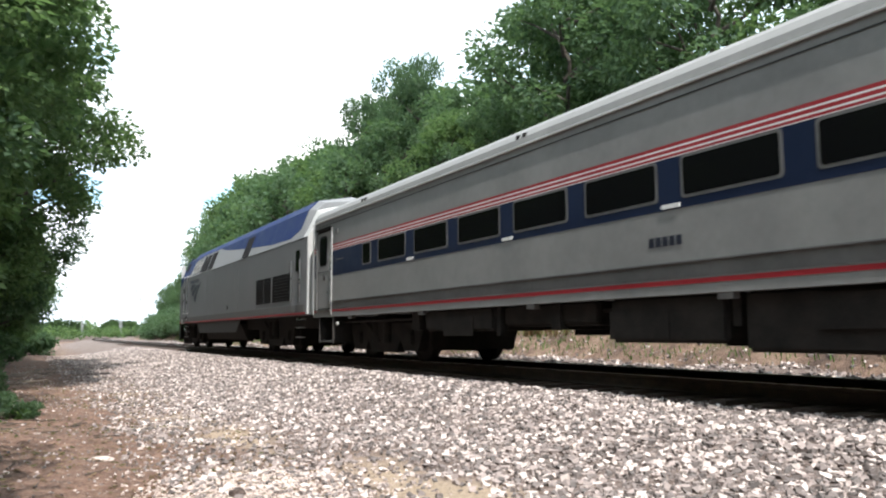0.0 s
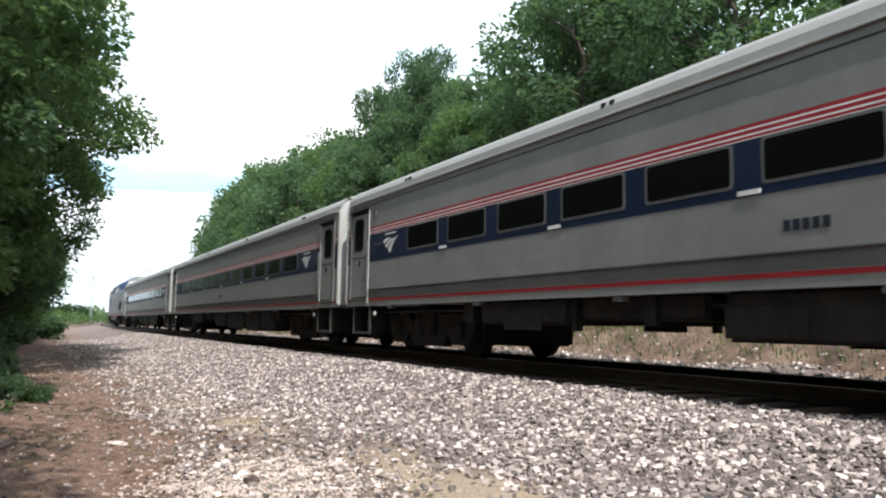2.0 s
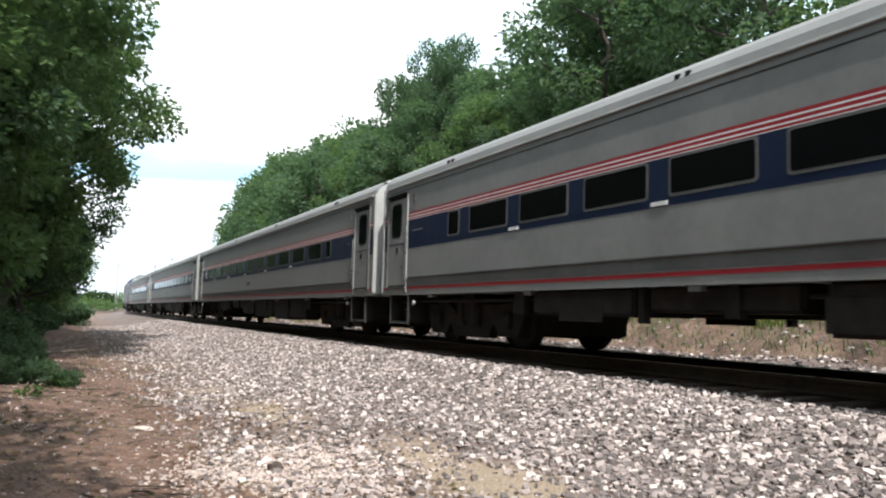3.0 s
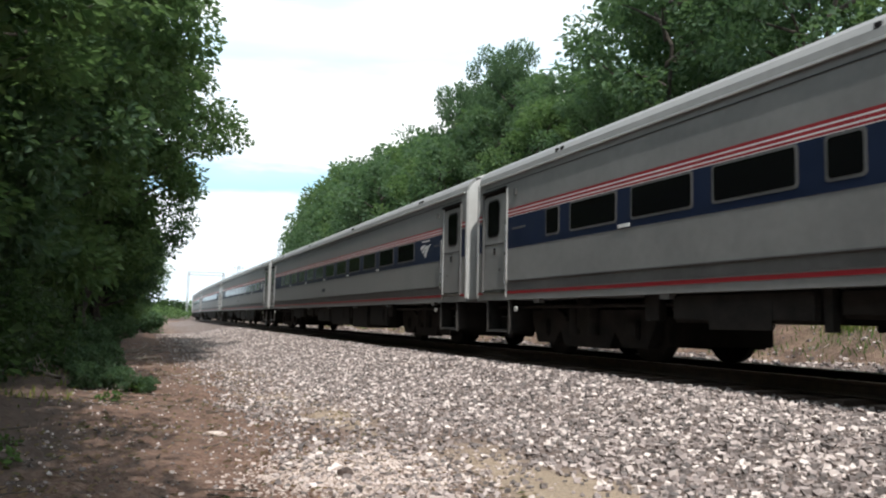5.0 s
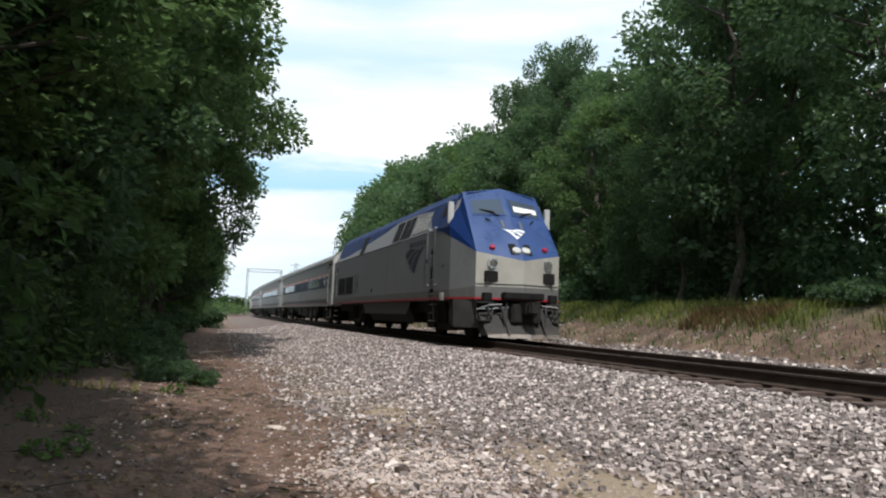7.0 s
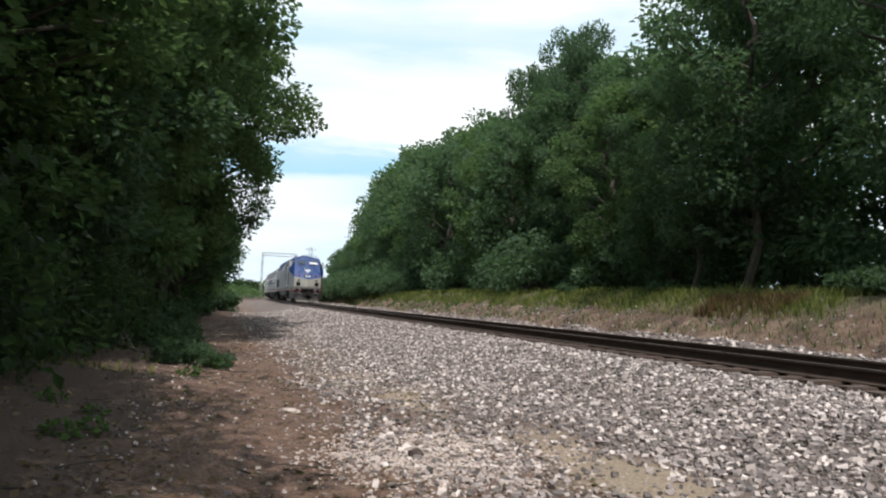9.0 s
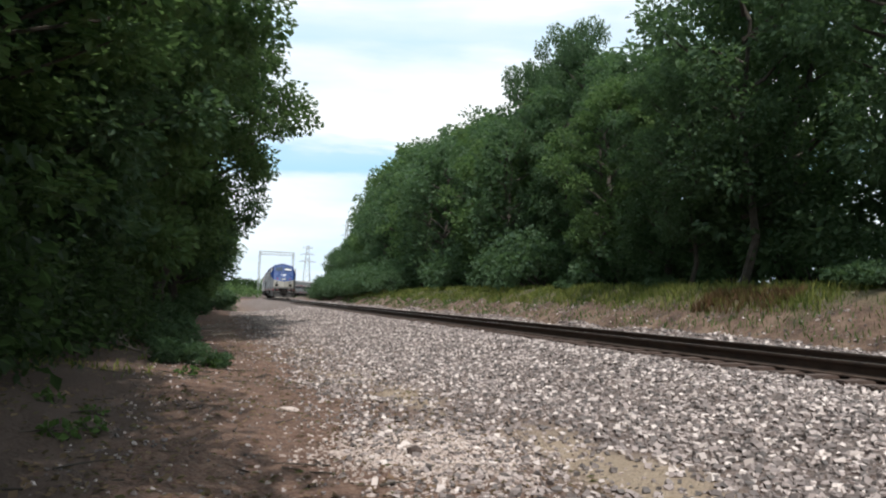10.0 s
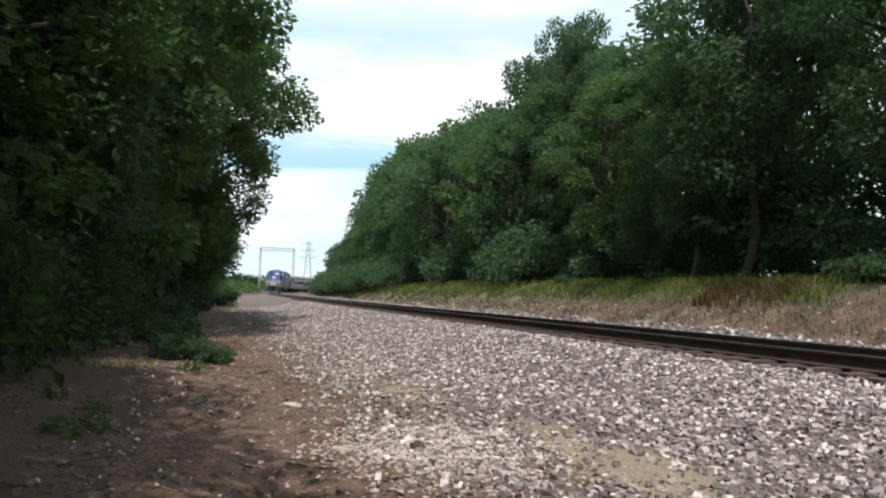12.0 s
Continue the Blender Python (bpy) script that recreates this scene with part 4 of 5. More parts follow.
            part("edge_trim", boxed(a - e * 0.055, a - e * 0.02, y, y + 0.02 * k, 1.0, 3.06), END_WHITE, root)
            # stair well under the door; sides and risers coloured black for the recess's shade
            wl, wr = e * 11.16, e * 12.02
            part("stair_side", boxed(wl - e * 0.03, wl, y - 0.7 * k, y - 0.02 * k, 0.36, 0.95), BLACK, root)
            part("stair_side", boxed(wr, wr + e * 0.03, y - 0.7 * k, y - 0.02 * k, 0.36, 0.95), BLACK, root)
            for i in range(3):
                part("step", boxed(wl, wr, y - (0.06 + 0.24 * i) * k, y - (0.32 + 0.24 * i) * k, 0.37 + 0.26 * i, 0.40 + 0.26 * i), GRIME, root)
                part("riser", boxed(wl, wr, y - (0.31 + 0.24 * i) * k, y - (0.33 + 0.24 * i) * k, 0.40 + 0.26 * i, 0.64 + 0.26 * i), BLACK, root)
            part("step_post", boxed(wl - e * 0.05, wl - e * 0.01, y - 0.06 * k, y + 0.004 * k, 0.33, 0.95), PILOT, root)
            part("step_post", boxed(wr + e * 0.01, wr + e * 0.05, y - 0.06 * k, y + 0.004 * k, 0.33, 0.95), PILOT, root)
            part("step_lip", boxed(wl, wr, y - 0.07 * k, y + 0.004 * k, 0.35, 0.385), GRIME, root)
            part("step_lamp", cyl(bmesh.new(), (e * 10.84, y - 0.02 * k, 0.78), (e * 10.84, y + 0.02 * k, 0.78), 0.045, seg=12), LAMP_GLASS, root)
            # blue and striped patch beyond the door
            part("paint_patch", panel(y, e * 12.27, e * 12.53, 1.9, 2.48, 0, 0.004), BLUE, root, "dark blue paint")
            for z0, z1, m in ((2.60, 2.64, RED), (2.57, 2.60, WHITE), (2.53, 2.57, RED)):
                part("stripe", panel(y, e * 12.27, e * 12.53, z0, z1, 0, 0.004), m, root)
            part("stripe", panel(y, e * 12.27, e * 12.53, 1.06, 1.11, 0, 0.004), RED, root)
    for y in (-SIDE, SIDE):
        k = 1 if y > 0 else -1
        part("window_band", panel(y, -11.2, 11.2, 1.9, 2.485, 0, 0.004), BLUE, root, "dark blue window band")
        for z0, z1, m in ((2.605, 2.645, RED), (2.585, 2.605, WHITE), (2.545, 2.585, RED), (2.525, 2.545, WHITE), (2.495, 2.525, RED), (2.486, 2.495, WHITE)):
            part("stripe", panel(y, -11.2, 11.2, z0, z1, 0, 0.004), m, root, "red stripe" if m is RED else "white stripe")
        part("sill_belt", panel(y, -11.2, 11.2, 1.13, 1.3, 0, 0.004), DARK_SILVER, root, "grimy grey belt")
        part("sill_lip", boxed(-11.2, 11.2, y, y + 0.025 * k, 1.295, 1.31), DARK_SILVER, root)
        part("red_line", panel(y, -11.2, 11.2, 1.06, 1.11, 0, 0.006), RED, root)
        part("eave_groove", boxed(-12.2, 12.2, y, y + 0.008 * k, 3.14, 3.152), RUBBER, root)
        part("rain_gutter", boxed(-12.4, 12.4, y - 0.02 * k, y + 0.03 * k, 3.255, 3.285), ROOF_WHITE, root)
        for i, (x, hw) in enumerate(windows):
            w = part("window", panel(y, x - hw, x + hw, 2.0, 2.485, 0.05, 0.009), DARK_SILVER, root, "silver framed window")
            part("pane", panel(y, x - hw + 0.035, x + hw - 0.035, 2.035, 2.45, 0.04, 0.011), GLASS, w, "dark tinted glass")
            if i % 2 == 0 and hw > 0.5:
                part("drain_plate", boxed(x + hw + 0.02, x + hw + 0.3, y, y + 0.014 * k, 1.915, 1.965), WHITE, root)
        for x in logos:
            emblem(root, y, x, 2.18, 0.72, WHITE, -k)
            for q in range(5):
                part("word_bar", panel(y, x - 0.26 + q * 0.11, x - 0.18 + q * 0.11, 2.405, 2.435, 0, 0.009), WHITE, root)
        for x in (-10.9, 10.75):
            for q in range(6):
                part("letter_bar", panel(y, x - 0.24 + q * 0.085, x - 0.18 + q * 0.085, 2.24, 2.275, 0, 0.007), DARK_SILVER, root)
        if number:
            lettering(number, 0.2, 0.0, y + 0.008 * k, 1.5, y < 0, root, "fleet_number")
        else:
            for q in range(5):
                part("number_bar", panel(y, 0.3 + q * 0.105, 0.375 + q * 0.105, 1.5, 1.61, 0, 0.006), NAVY, root)
        for x in (-9.6, -3.2, 3.4, 9.4):
            part("roof_vent", boxed(x - 0.12, x - 0.05, y * 0.985, y * 0.955, 3.36, 3.46), VENT_BLACK, root)
            part("roof_vent", boxed(x + 0.05, x + 0.12, y * 0.985, y * 0.955, 3.36, 3.46), VENT_BLACK, root)
        for x in (-10.9, 10.9):
            part("speaker", boxed(x - 0.06, x + 0.06, y, y + 0.03 * k, 2.86, 3.0, bevel=0.015), DARK_SILVER, root)
        for i in range(7):
            x = -10.6 + i * 3.45
            part("jacking_pad", boxed(x - 0.1, x + 0.1, y - 0.1 * k, y - 0.01 * k, 0.88, 0.96), DARK_SILVER, root)
    # under the floor
    part("centre_sill", boxed(-12.3, 12.3, -0.5, 0.5, 0.72, 0.96), BLACK, root)
    for x0, x1, y0, y1, z0 in ((-6.9, -5.2, 0.45, 1.4, 0.44), (-4.9, -3.2, 0.3, 1.38, 0.36), (-2.9, -0.4, 0.5, 1.4, 0.42), (-0.2, 1.6, 0.2, 1.42, 0.5), (1.9, 4.1, 0.5, 1.35, 0.72), (4.3, 6.6, 0.35, 1.42, 0.66),
                               (-6.6, -4.6, -1.4, -0.4, 0.42), (-4.2, -1.0, -1.4, -0.3, 0.5), (-0.5, 1.5, -1.42, -0.4, 0.44), (2.6, 6.5, -1.4, -0.45, 0.68)):
        part("equipment_box", boxed(x0, x1, y0, y1, z0 - 0.08, 0.955, bevel=0.04), BLACK, root)
    for x0, x1, z0 in ((-7.3, -6.95, 0.62), (-3.15, -2.95, 0.55), (-0.35, -0.25, 0.6), (2.65, 2.85, 0.58), (4.15, 4.25, 0.5), (6.9, 7.2, 0.6)):
        for y in (-1.33, 1.33):
            part("hanger", boxed(x0, x1, y - 0.06, y + 0.06, z0, 0.95), BLACK, root)
    for x, z in ((-6.1, 0.62), (-1.7, 0.7), (1.1, 0.6), (5.4, 0.64)):
        for k in (-1, 1):
            part("cover_panel", boxed(x - 0.5, x + 0.5, k * 1.415, k * 1.432, z - 0.14, z + 0.2, bevel=0.006), BLACK, root)
    part("air_tank", cyl(bmesh.new(), (-6.9, 0.3, 0.62), (-3.0, 0.3, 0.62), 0.19, seg=16), BLACK, root)
    part("brake_pipe", cyl(bmesh.new(), (-12.2, 1.25, 0.82), (12.2, 1.25, 0.82), 0.03, seg=8), BLACK, root)
    for c in (-9.15, 9.15):
        truck(root, (c - 1.3, c + 1.3))
    return root


def loco(label, number=None):
    """A streamlined diesel; its nose points to +x."""
    root = tagged(empty("diesel_locomotive"), label, "locomotive", "locomotives of the train")
    W, B, F, Zs = 1.5, -10.8, 8.05, 3.05  # half width, rear, where the nose begins to taper, top of the flank
    U = [(W, Zs), (1.2, 3.86), (0.95, 4.12), (0.0, 4.30)]
    part("body", loft([[(x, y, z) for y, z in ((W, 1.05), (W, top), (-W, top), (-W, 1.05))] for x, top in ((B, Zs), (7.9, Zs), (F, 2.72))]), SILVER, root)
    part("upper_body", loft([ring(B + 0.35, [(W, Zs), (1.12, 3.8), (0.9, 4.02), (0.0, 4.15)]), ring(B + 0.7, U), ring(6.4, U), ring(7.75, [(W, Zs), (1.2, 3.8), (1.02, 3.98), (0.0, 4.17)])]), SILVER, root)
    up = [(1.205, 3.865), (0.955, 4.13), (0.0, 4.312)]
    bm = loft([[(x, y * 1.004, z - dz * (0.5 + z - 3.86)) for x, y, z in ring(q, up)] for q, dz in ((B + 0.75, 0.0), (6.4, 0.0), (7.75, 0.14))])
    part("roof", bm, BLUE_LOCO, root, "blue painted roof")
    # nose
    cx, cw, px = 9.2, 1.17, 9.62
    bm = bmesh.new()
    rows = []
    for z, zc in ((1.05, 1.05), (1.45, 1.45), (2.27, 2.06)):
        rows.append([bm.verts.new(p) for p in ((F, W, z if z < 2 else 2.72), (cx, cw, z), (px, 0, zc), (cx, -cw, z), (F, -W, z if z < 2 else 2.72))])
    for r, q in zip(rows, rows[1:]):
        for i in (1, 2):
            bm.faces.new((r[i], r[i + 1], q[i + 1], q[i]))
    bm.faces.new(rows[0][::-1])
    bmesh.ops.recalc_face_normals(bm, faces=bm.faces)
    part("nose", bm, NOSE_WHITE, root, "pale grey lower nose")
    for k in (-1, 1):
        part("nose_side", plate([(F, k * W, 1.05), (cx, k * cw, 1.05), (cx, k * cw, 2.27), (F, k * W, 2.72)], 0.002), SILVER, root, "tapering silver nose side")
        part("grime_belt", plate([(F, k * W, 1.1), (cx, k * cw, 1.1), (cx, k * cw, 1.38), (F, k * W, 1.3)], 0.005), DARK_SILVER, root)
        part("hatch", plate([(8.55, k * 1.357, 1.6), (9.0, k * 1.227, 1.6), (9.0, k * 1.227, 2.1), (8.55, k * 1.357, 2.1)], 0.007), SILVER, root)
    bm = bmesh.new()
    v = lambda p: bm.verts.new(p)
    low = [v((cx, cw, 2.27)), v(((cx + px) / 2, cw / 2, 2.165)), v((px, 0, 2.06)), v(((cx + px) / 2, -cw / 2, 2.165)), v((cx, -cw, 2.27))]
    mid = [v((7.66, 1.1, 4.03)), v((7.705, 0.55, 4.115)), v((7.75, 0, 4.2)), v((7.705, -0.55, 4.115)), v((7.66, -1.1, 4.03))]
    for i in range(4):
        bm.faces.new((low[i], low[i + 1], mid[i + 1], mid[i]))
    bmesh.ops.recalc_face_normals(bm, faces=bm.faces)
    # nose sides take the darker blue, as if turned from the sun
    for k in (-1, 1):
        f0, f1, m0, m1, m2 = (F, k * W, 2.72), (cx, k * cw, 2.27), (7.9, k * W, Zs), (7.5, k * 1.2, 3.84), (7.66, k * 1.1, 4.03)
        sb = bmesh.new()
        f0, f1, m0, m1, m2 = [sb.verts.new(q) for q in (f0, f1, m0, m1, m2)]
        for f in ((f0, f1, m0), (f1, m1, m0), (f1, m2, m1)):
            sb.faces.new(f)
        bmesh.ops.recalc_face_normals(sb, faces=sb.faces)
        part("nose_shoulder", sb, BLUE_LOCO, root, "side of the sloping nose in the shaded tone of blue")
    part("upper_nose", bm, NOSE_BLUE, root, "blue sloping nose")

    def slope(y, t1, off=0.0):
        """A point on the sloping front: y across, t1 up."""
        k = min(abs(y) / cw, 1.0)
        lo = Vector((px + (cx - px) * k, y, 2.06 + 0.21 * k))
        hi = Vector((7.75 - 0.09 * k, y * 0.94, 4.2 - 0.19 * k))
        nrm = Vector((0.67, 0.12 * (1 if y > 0 else -1) * k, 0.74)).normalized()
        return lo.lerp(hi, t1) + nrm * off

    def slope_slab(y0, y1, a, b, off, name, m, parent, lab=""):
        bm2 = bmesh.new()
        q = [(y0, a), (y1, a), (y1, b), (y0, b)]
        lo2, hi2 = [bm2.verts.new(slope(p, t1, -0.03)) for p, t1 in q], [bm2.verts.new(slope(p, t1, off)) for p, t1 in q]
        bm2.faces.new(lo2), bm2.faces.new(hi2)
        for i in range(4):
            bm2.faces.new((lo2[i], lo2[(i + 1) % 4], hi2[(i + 1) % 4], hi2[i]))
        bmesh.ops.recalc_face_normals(bm2, faces=bm2.faces)
        return part(name, bm2, m, parent, lab)

    for k in (-1, 1):
        ws = slope_slab(k * 0.1, k * 1.04, 0.60, 0.86, 0.02, "windscreen", NOSE_BLUE, root, "windscreen")
        slope_slab(k * 0.13, k * 1.0, 0.62, 0.84, 0.028, "windscreen_pane", CAB_GLASS, ws)
        # white slab added on one pane to show a bright glint
        if k > 0:
            slope_slab(0.2, 0.95, 0.665, 0.745, 0.034, "pane_glint", WHITE, ws, "white strip put on the pane for its glint")
        bm = bmesh.new()
        cyl(bm, slope(k * 0.3, 0.58, 0.05), slope(k * 0.62, 0.66, 0.05), 0.015, seg=6)
        cyl(bm, slope(k * 0.42, 0.63, 0.05), slope(k * 0.8, 0.68, 0.05), 0.03, 0.012, 6)
        part("wiper", bm, VENT_BLACK, root)
        part("marker_light", cyl(bmesh.new(), slope(k * 0.74, 0.1, -0.02), slope(k * 0.74, 0.1, 0.07), 0.085, 0.07, 16), RED_LENS, root, "red marker light")
        part("grab_iron", cyl(bmesh.new(), slope(k * 0.6, 0.50, 0.05), slope(k * 0.72, 0.54, 0.05), 0.02, seg=8), VENT_BLACK, root)
        x1, yk = 9.34, k * 0.76
        part("ditch_light", cyl(bmesh.new(), (x1 - 0.1, yk, 1.98), (x1 + 0.05, yk, 1.98), 0.15, 0.14, 20), CHROME, root, "round ditch light")
        part("lamp_lens", cyl(bmesh.new(), (x1 + 0.04, yk, 1.98), (x1 + 0.06, yk, 1.98), 0.105, 0.1, 18), DITCH_GLASS, root)
        part("number_board", boxed(x1 - 0.2, x1 + 0.055, yk - 0.21, yk + 0.21, 1.5, 1.78, bevel=0.012), VENT_BLACK, root)
        part("step_iron", boxed(9.05, 9.5, k * 0.8, k * 1.2, 0.96, 0.99), PILOT, root)
        part("front_hose", cyl(bmesh.new(), (9.6, k * 0.5, 0.85), (9.75, k * 0.55, 0.4), 0.04, seg=8), RUBBER, root)
        part("uncoupling_lever", cyl(bmesh.new(), (9.62, k * 0.4, 0.86), (9.45, k * 1.1, 0.8), 0.018, seg=6), CHROME, root)
        part("front_bracket", boxed(9.25, 9.48, k * 0.8, k * 1.02, 1.0, 1.22, bevel=0.02), VENT_BLACK, root)
    hl = slope_slab(-0.3, 0.3, 0.05, 0.19, 0.03, "headlight", VENT_BLACK, root, "twin headlight")
    for k in (-1, 1):
        part("lamp_lens", cyl(bmesh.new(), slope(k * 0.13, 0.11, 0.0), slope(k * 0.13, 0.11, 0.06), 0.125, 0.115, 18), LAMP_GLASS, hl)
    slope_slab(-0.3, 0.3, 0.43, 0.53, 0.012, "name_board", DARK_SILVER, root)
    for pts in STROKES:
        bm = bmesh.new()
        q = [((227 - p) / 305 * 0.68, 0.345 + (478 - r) / 305 * 0.24) for p, r in pts]
        lo2, hi2 = [bm.verts.new(slope(y, t1, -0.02)) for y, t1 in q], [bm.verts.new(slope(y, t1, 0.014)) for y, t1 in q]
        bm.faces.new(lo2), bm.faces.new(hi2)
        for i in range(len(q)):
            bm.faces.new((lo2[i], lo2[(i + 1) % len(q)], hi2[(i + 1) % len(q)], hi2[i]))
        bmesh.ops.recalc_face_normals(bm, faces=bm.faces)
        part("emblem_stroke", bm, WHITE, root)
    part("anticlimber", boxed(9.2, 9.72, -0.55, 0.55, 1.06, 1.24, bevel=0.03), VENT_BLACK, root)
    part("nose_belt", loft([[(cx + 0.003, cw + 0.003, z), (px + 0.004, 0, z), (cx + 0.003, -cw - 0.003, z)] for z in (1.1, 1.38)], closed=False, caps=False), DARK_SILVER, root, "grimy belt round the nose")
    part("nose_seam", cyl(cyl(bmesh.new(), (cx + 0.01, cw, 1.45), (px + 0.01, 0, 1.45), 0.012, seg=6), (px + 0.01, 0, 1.45), (cx + 0.01, -cw, 1.45), 0.012, seg=6), DARK_SILVER, root)
    for k in (-1, 1):
        # hoses, cables and irons in front of the plough
        for q, (y0, drop, out) in enumerate(((0.44, 0.5, 0.2), (0.8, 0.3, 0.1))):
            bm = bmesh.new()
            pr = None
            for i in range(9):
                u = i / 8
                pt = (9.62 + out * math.sin(math.pi * u) - 0.12 * y0, k * (y0 + 0.2 * u), 0.98 - drop * math.sin(math.pi * min(u * 1.2, 1.0)) - 0.12 * u)
                if pr:
                    cyl(bm, pr, pt, 0.03, seg=7)
                pr = pt
            part("air_hose", bm, RUBBER, root, "black rubber hose")
        bm = bmesh.new()
        cyl(bm, (9.5, k * 0.55, 0.93), (9.62, k * 0.95, 0.9), 0.022, seg=7)
        cyl(bm, (9.62, k * 0.95, 0.9), (9.42, k * 1.2, 0.78), 0.018, seg=7)
        part("lift_rod", bm, COACH_SILVER, root, "pale steel lift rod")
        part("corner_step", boxed(9.2, 9.6, k * 0.86, k * 1.2, 0.5, 0.53, bevel=0.008), PILOT, root)
        part("step_bracket", boxed(9.25, 9.3, k * 1.12, k * 1.16, 0.5, 0.96), PILOT, root)
        part("plough_rib", prism([(9.45, 0.7), (9.62, 0.7), (9.98, 0.18), (9.7, 0.18)], "y", k * 0.5 - 0.02, k * 0.5 + 0.02), PILOT, root)
    part("plough_lip", loft([[(9.70, -1.0, 0.2), (10.1, 0, 0.2), (9.70, 1.0, 0.2), (9.74, 0.98, 0.2), (10.04, 0, 0.2), (9.74, -0.98, 0.2)], [(9.78, -0.98, 0.1), (10.16, 0, 0.1), (9.78, 0.98, 0.1), (9.74, 0.96, 0.1), (10.1, 0, 0.1), (9.74, -0.96, 0.1)]]), LIP, root, "scuffed rusty lower edge of the plough")
    part("knuckle", cyl(boxed(10.05, 10.34, -0.13, 0.13, 0.68, 0.98, bevel=0.05), (10.26, 0.1, 0.62), (10.26, 0.1, 1.03), 0.075, seg=12), BLACK, root, "worn coupler knuckle")
    part("nose_stripe", loft([[(F, W + 0.004, z), (cx + 0.004, cw + 0.006, z), (px + 0.006, 0, z), (cx + 0.004, -cw - 0.006, z), (F, -W - 0.004, z)] for z in (1.05, 1.1)], closed=False, caps=False), RED, root)
    part("pilot", loft([[(9.3, -1.12, 0.72), (9.55, 0, 0.72), (9.3, 1.12, 0.72), (8.9, 1.2, 0.72), (8.9, -1.2, 0.72)], [(9.72, -0.98, 0.14), (10.1, 0, 0.14), (9.72, 0.98, 0.14), (9.4, 1.05, 0.14), (9.4, -1.05, 0.14)]]), PILOT, root, "grimy grey snowplough pilot")
    part("coupler", boxed(9.5, 10.2, -0.16, 0.16, 0.66, 1.0, bevel=0.05), BLACK, root)
    part("coupler_pocket", boxed(9.4, 9.86, -0.4, 0.4, 0.45, 0.95, bevel=0.05), BLACK, root)
    part("rear_coupler", boxed(B - 0.2, B + 0.2, -0.15, 0.15, 0.66, 0.95, bevel=0.04), BLACK, root)
    part("rear_bellows", prism([(-0.6, 1.05), (0.6, 1.05), (0.6, 3.1), (-0.6, 3.1)], "x", B - 0.25, B), RUBBER, root)
    part("rear_wall", loft([ring(B - 0.02, [(W - 0.02, 1.05), (W - 0.02, Zs), (1.1, 3.72), (0.0, 4.0)]), ring(B + 0.36, [(W - 0.02, 1.05), (W - 0.02, Zs), (1.12, 3.8), (0.0, 4.1)])]), END_WHITE, root, "pale rear wall")
    for y in (-W, W):
        k = 1 if y > 0 else -1

        def slant(x, t1):
            return (x, k * (W + (1.2 - W) * t1), Zs + (3.86 - Zs) * t1)

        def tilted(pts, name, m, lab="", thick=0.006, parent=root):
            return part(name, plate([slant(x, t1) for x, t1 in pts], thick), m, parent, lab)

        tilted([(5.62, 0.5), (5.95, 0.2), (6.4, 0.0), (7.88, 0.0), (7.58, 1.0), (3.6, 1.0), (5.58, 0.84)], "cab_paint", BLUE_LOCO, "blue cab side")
        part("cab_swoosh", flat(y, [(6.4, Zs), (7.3, 2.93), (F - 0.005, 2.725), (7.9, Zs)], 0.006), BLUE_LOCO, root, "blue paint")
        tail = [(0.9, 1.0)] + [(0.9 - 9.0 * q, 1.0 - 0.9 * q ** 0.75) for q in (0.15, 0.3, 0.45, 0.6, 0.75, 0.9)] + [(-9.2, 0.12), (-9.95, 0.35), (-10.0, 1.0)]
        tilted(tail, "tail_paint", BLUE_LOCO, "blue tail paint")
        cw2 = tilted([(6.75, 0.42), (7.4, 0.42), (7.3, 0.86), (6.75, 0.86)], "cab_window", VENT_BLACK, "dark cab side window", 0.02)
        part("mirror", boxed(7.72, 7.82, k * 1.52, k * 1.36, 3.12, 3.72, bevel=0.02), END_WHITE, root, "white wind deflector")
        # louvres and dark intakes along the upper flank
        lv = tilted([(3.85, 0.1), (5.55, 0.1), (5.55, 0.8), (3.85, 0.8)], "louvre", VENT_BLACK, "louvred air intake", 0.004)
        for i in range(9):
            q = 0.13 + i * 0.075
            tilted([(3.88, q), (5.52, q), (5.52, q + 0.018), (3.88, q + 0.018)], "slat", WHITE, "", 0.022, lv)
        for x0, x1 in ((1.15, 2.1), (2.25, 2.95), (3.0, 3.6)):
            tilted([(x0, 0.06), (x1, 0.06), (x1 - 0.04, 0.9), (x0 + 0.06, 0.9)], "intake_screen", VENT_BLACK, "", 0.012)
        tilted([(-4.6, 0.03), (-3.7, 0.03), (-3.7, 0.88), (-4.6, 0.88)], "intake_screen", VENT_BLACK, "", 0.012)
        # flank
        part("flank_line", boxed(-10.6, 7.9, y, y + 0.006 * k, Zs - 0.012, Zs - 0.004), DARK_SILVER, root)
        part("grime_belt", panel(y, -10.6, F, 1.11, 1.3, 0, 0.004), DARK_SILVER, root, "grimy lower belt")
        part("red_line", panel(y, B + 0.1, F, 1.05, 1.1, 0, 0.006), RED, root, "red sill line")
        for x0, x1 in ((-9.35, -7.62), (-7.46, -6.68), (-6.62, -5.78)):
            g = part("radiator_grille", panel(y, x0, x1, 1.45, 2.2, 0.02, 0.008), VENT_BLACK, root, "black grille")
            for i in range(8):
                part("slat", panel(y, x0 + 0.04, x1 - 0.04, 1.5 + i * 0.085, 1.515 + i * 0.085, 0, 0.016), RUBBER, g)
        if number:
            lettering(number, 1.14, -5.02, y + 0.006 * k, 1.5, y < 0, root, "number").scale = (0.8, 1.0, 1.0)
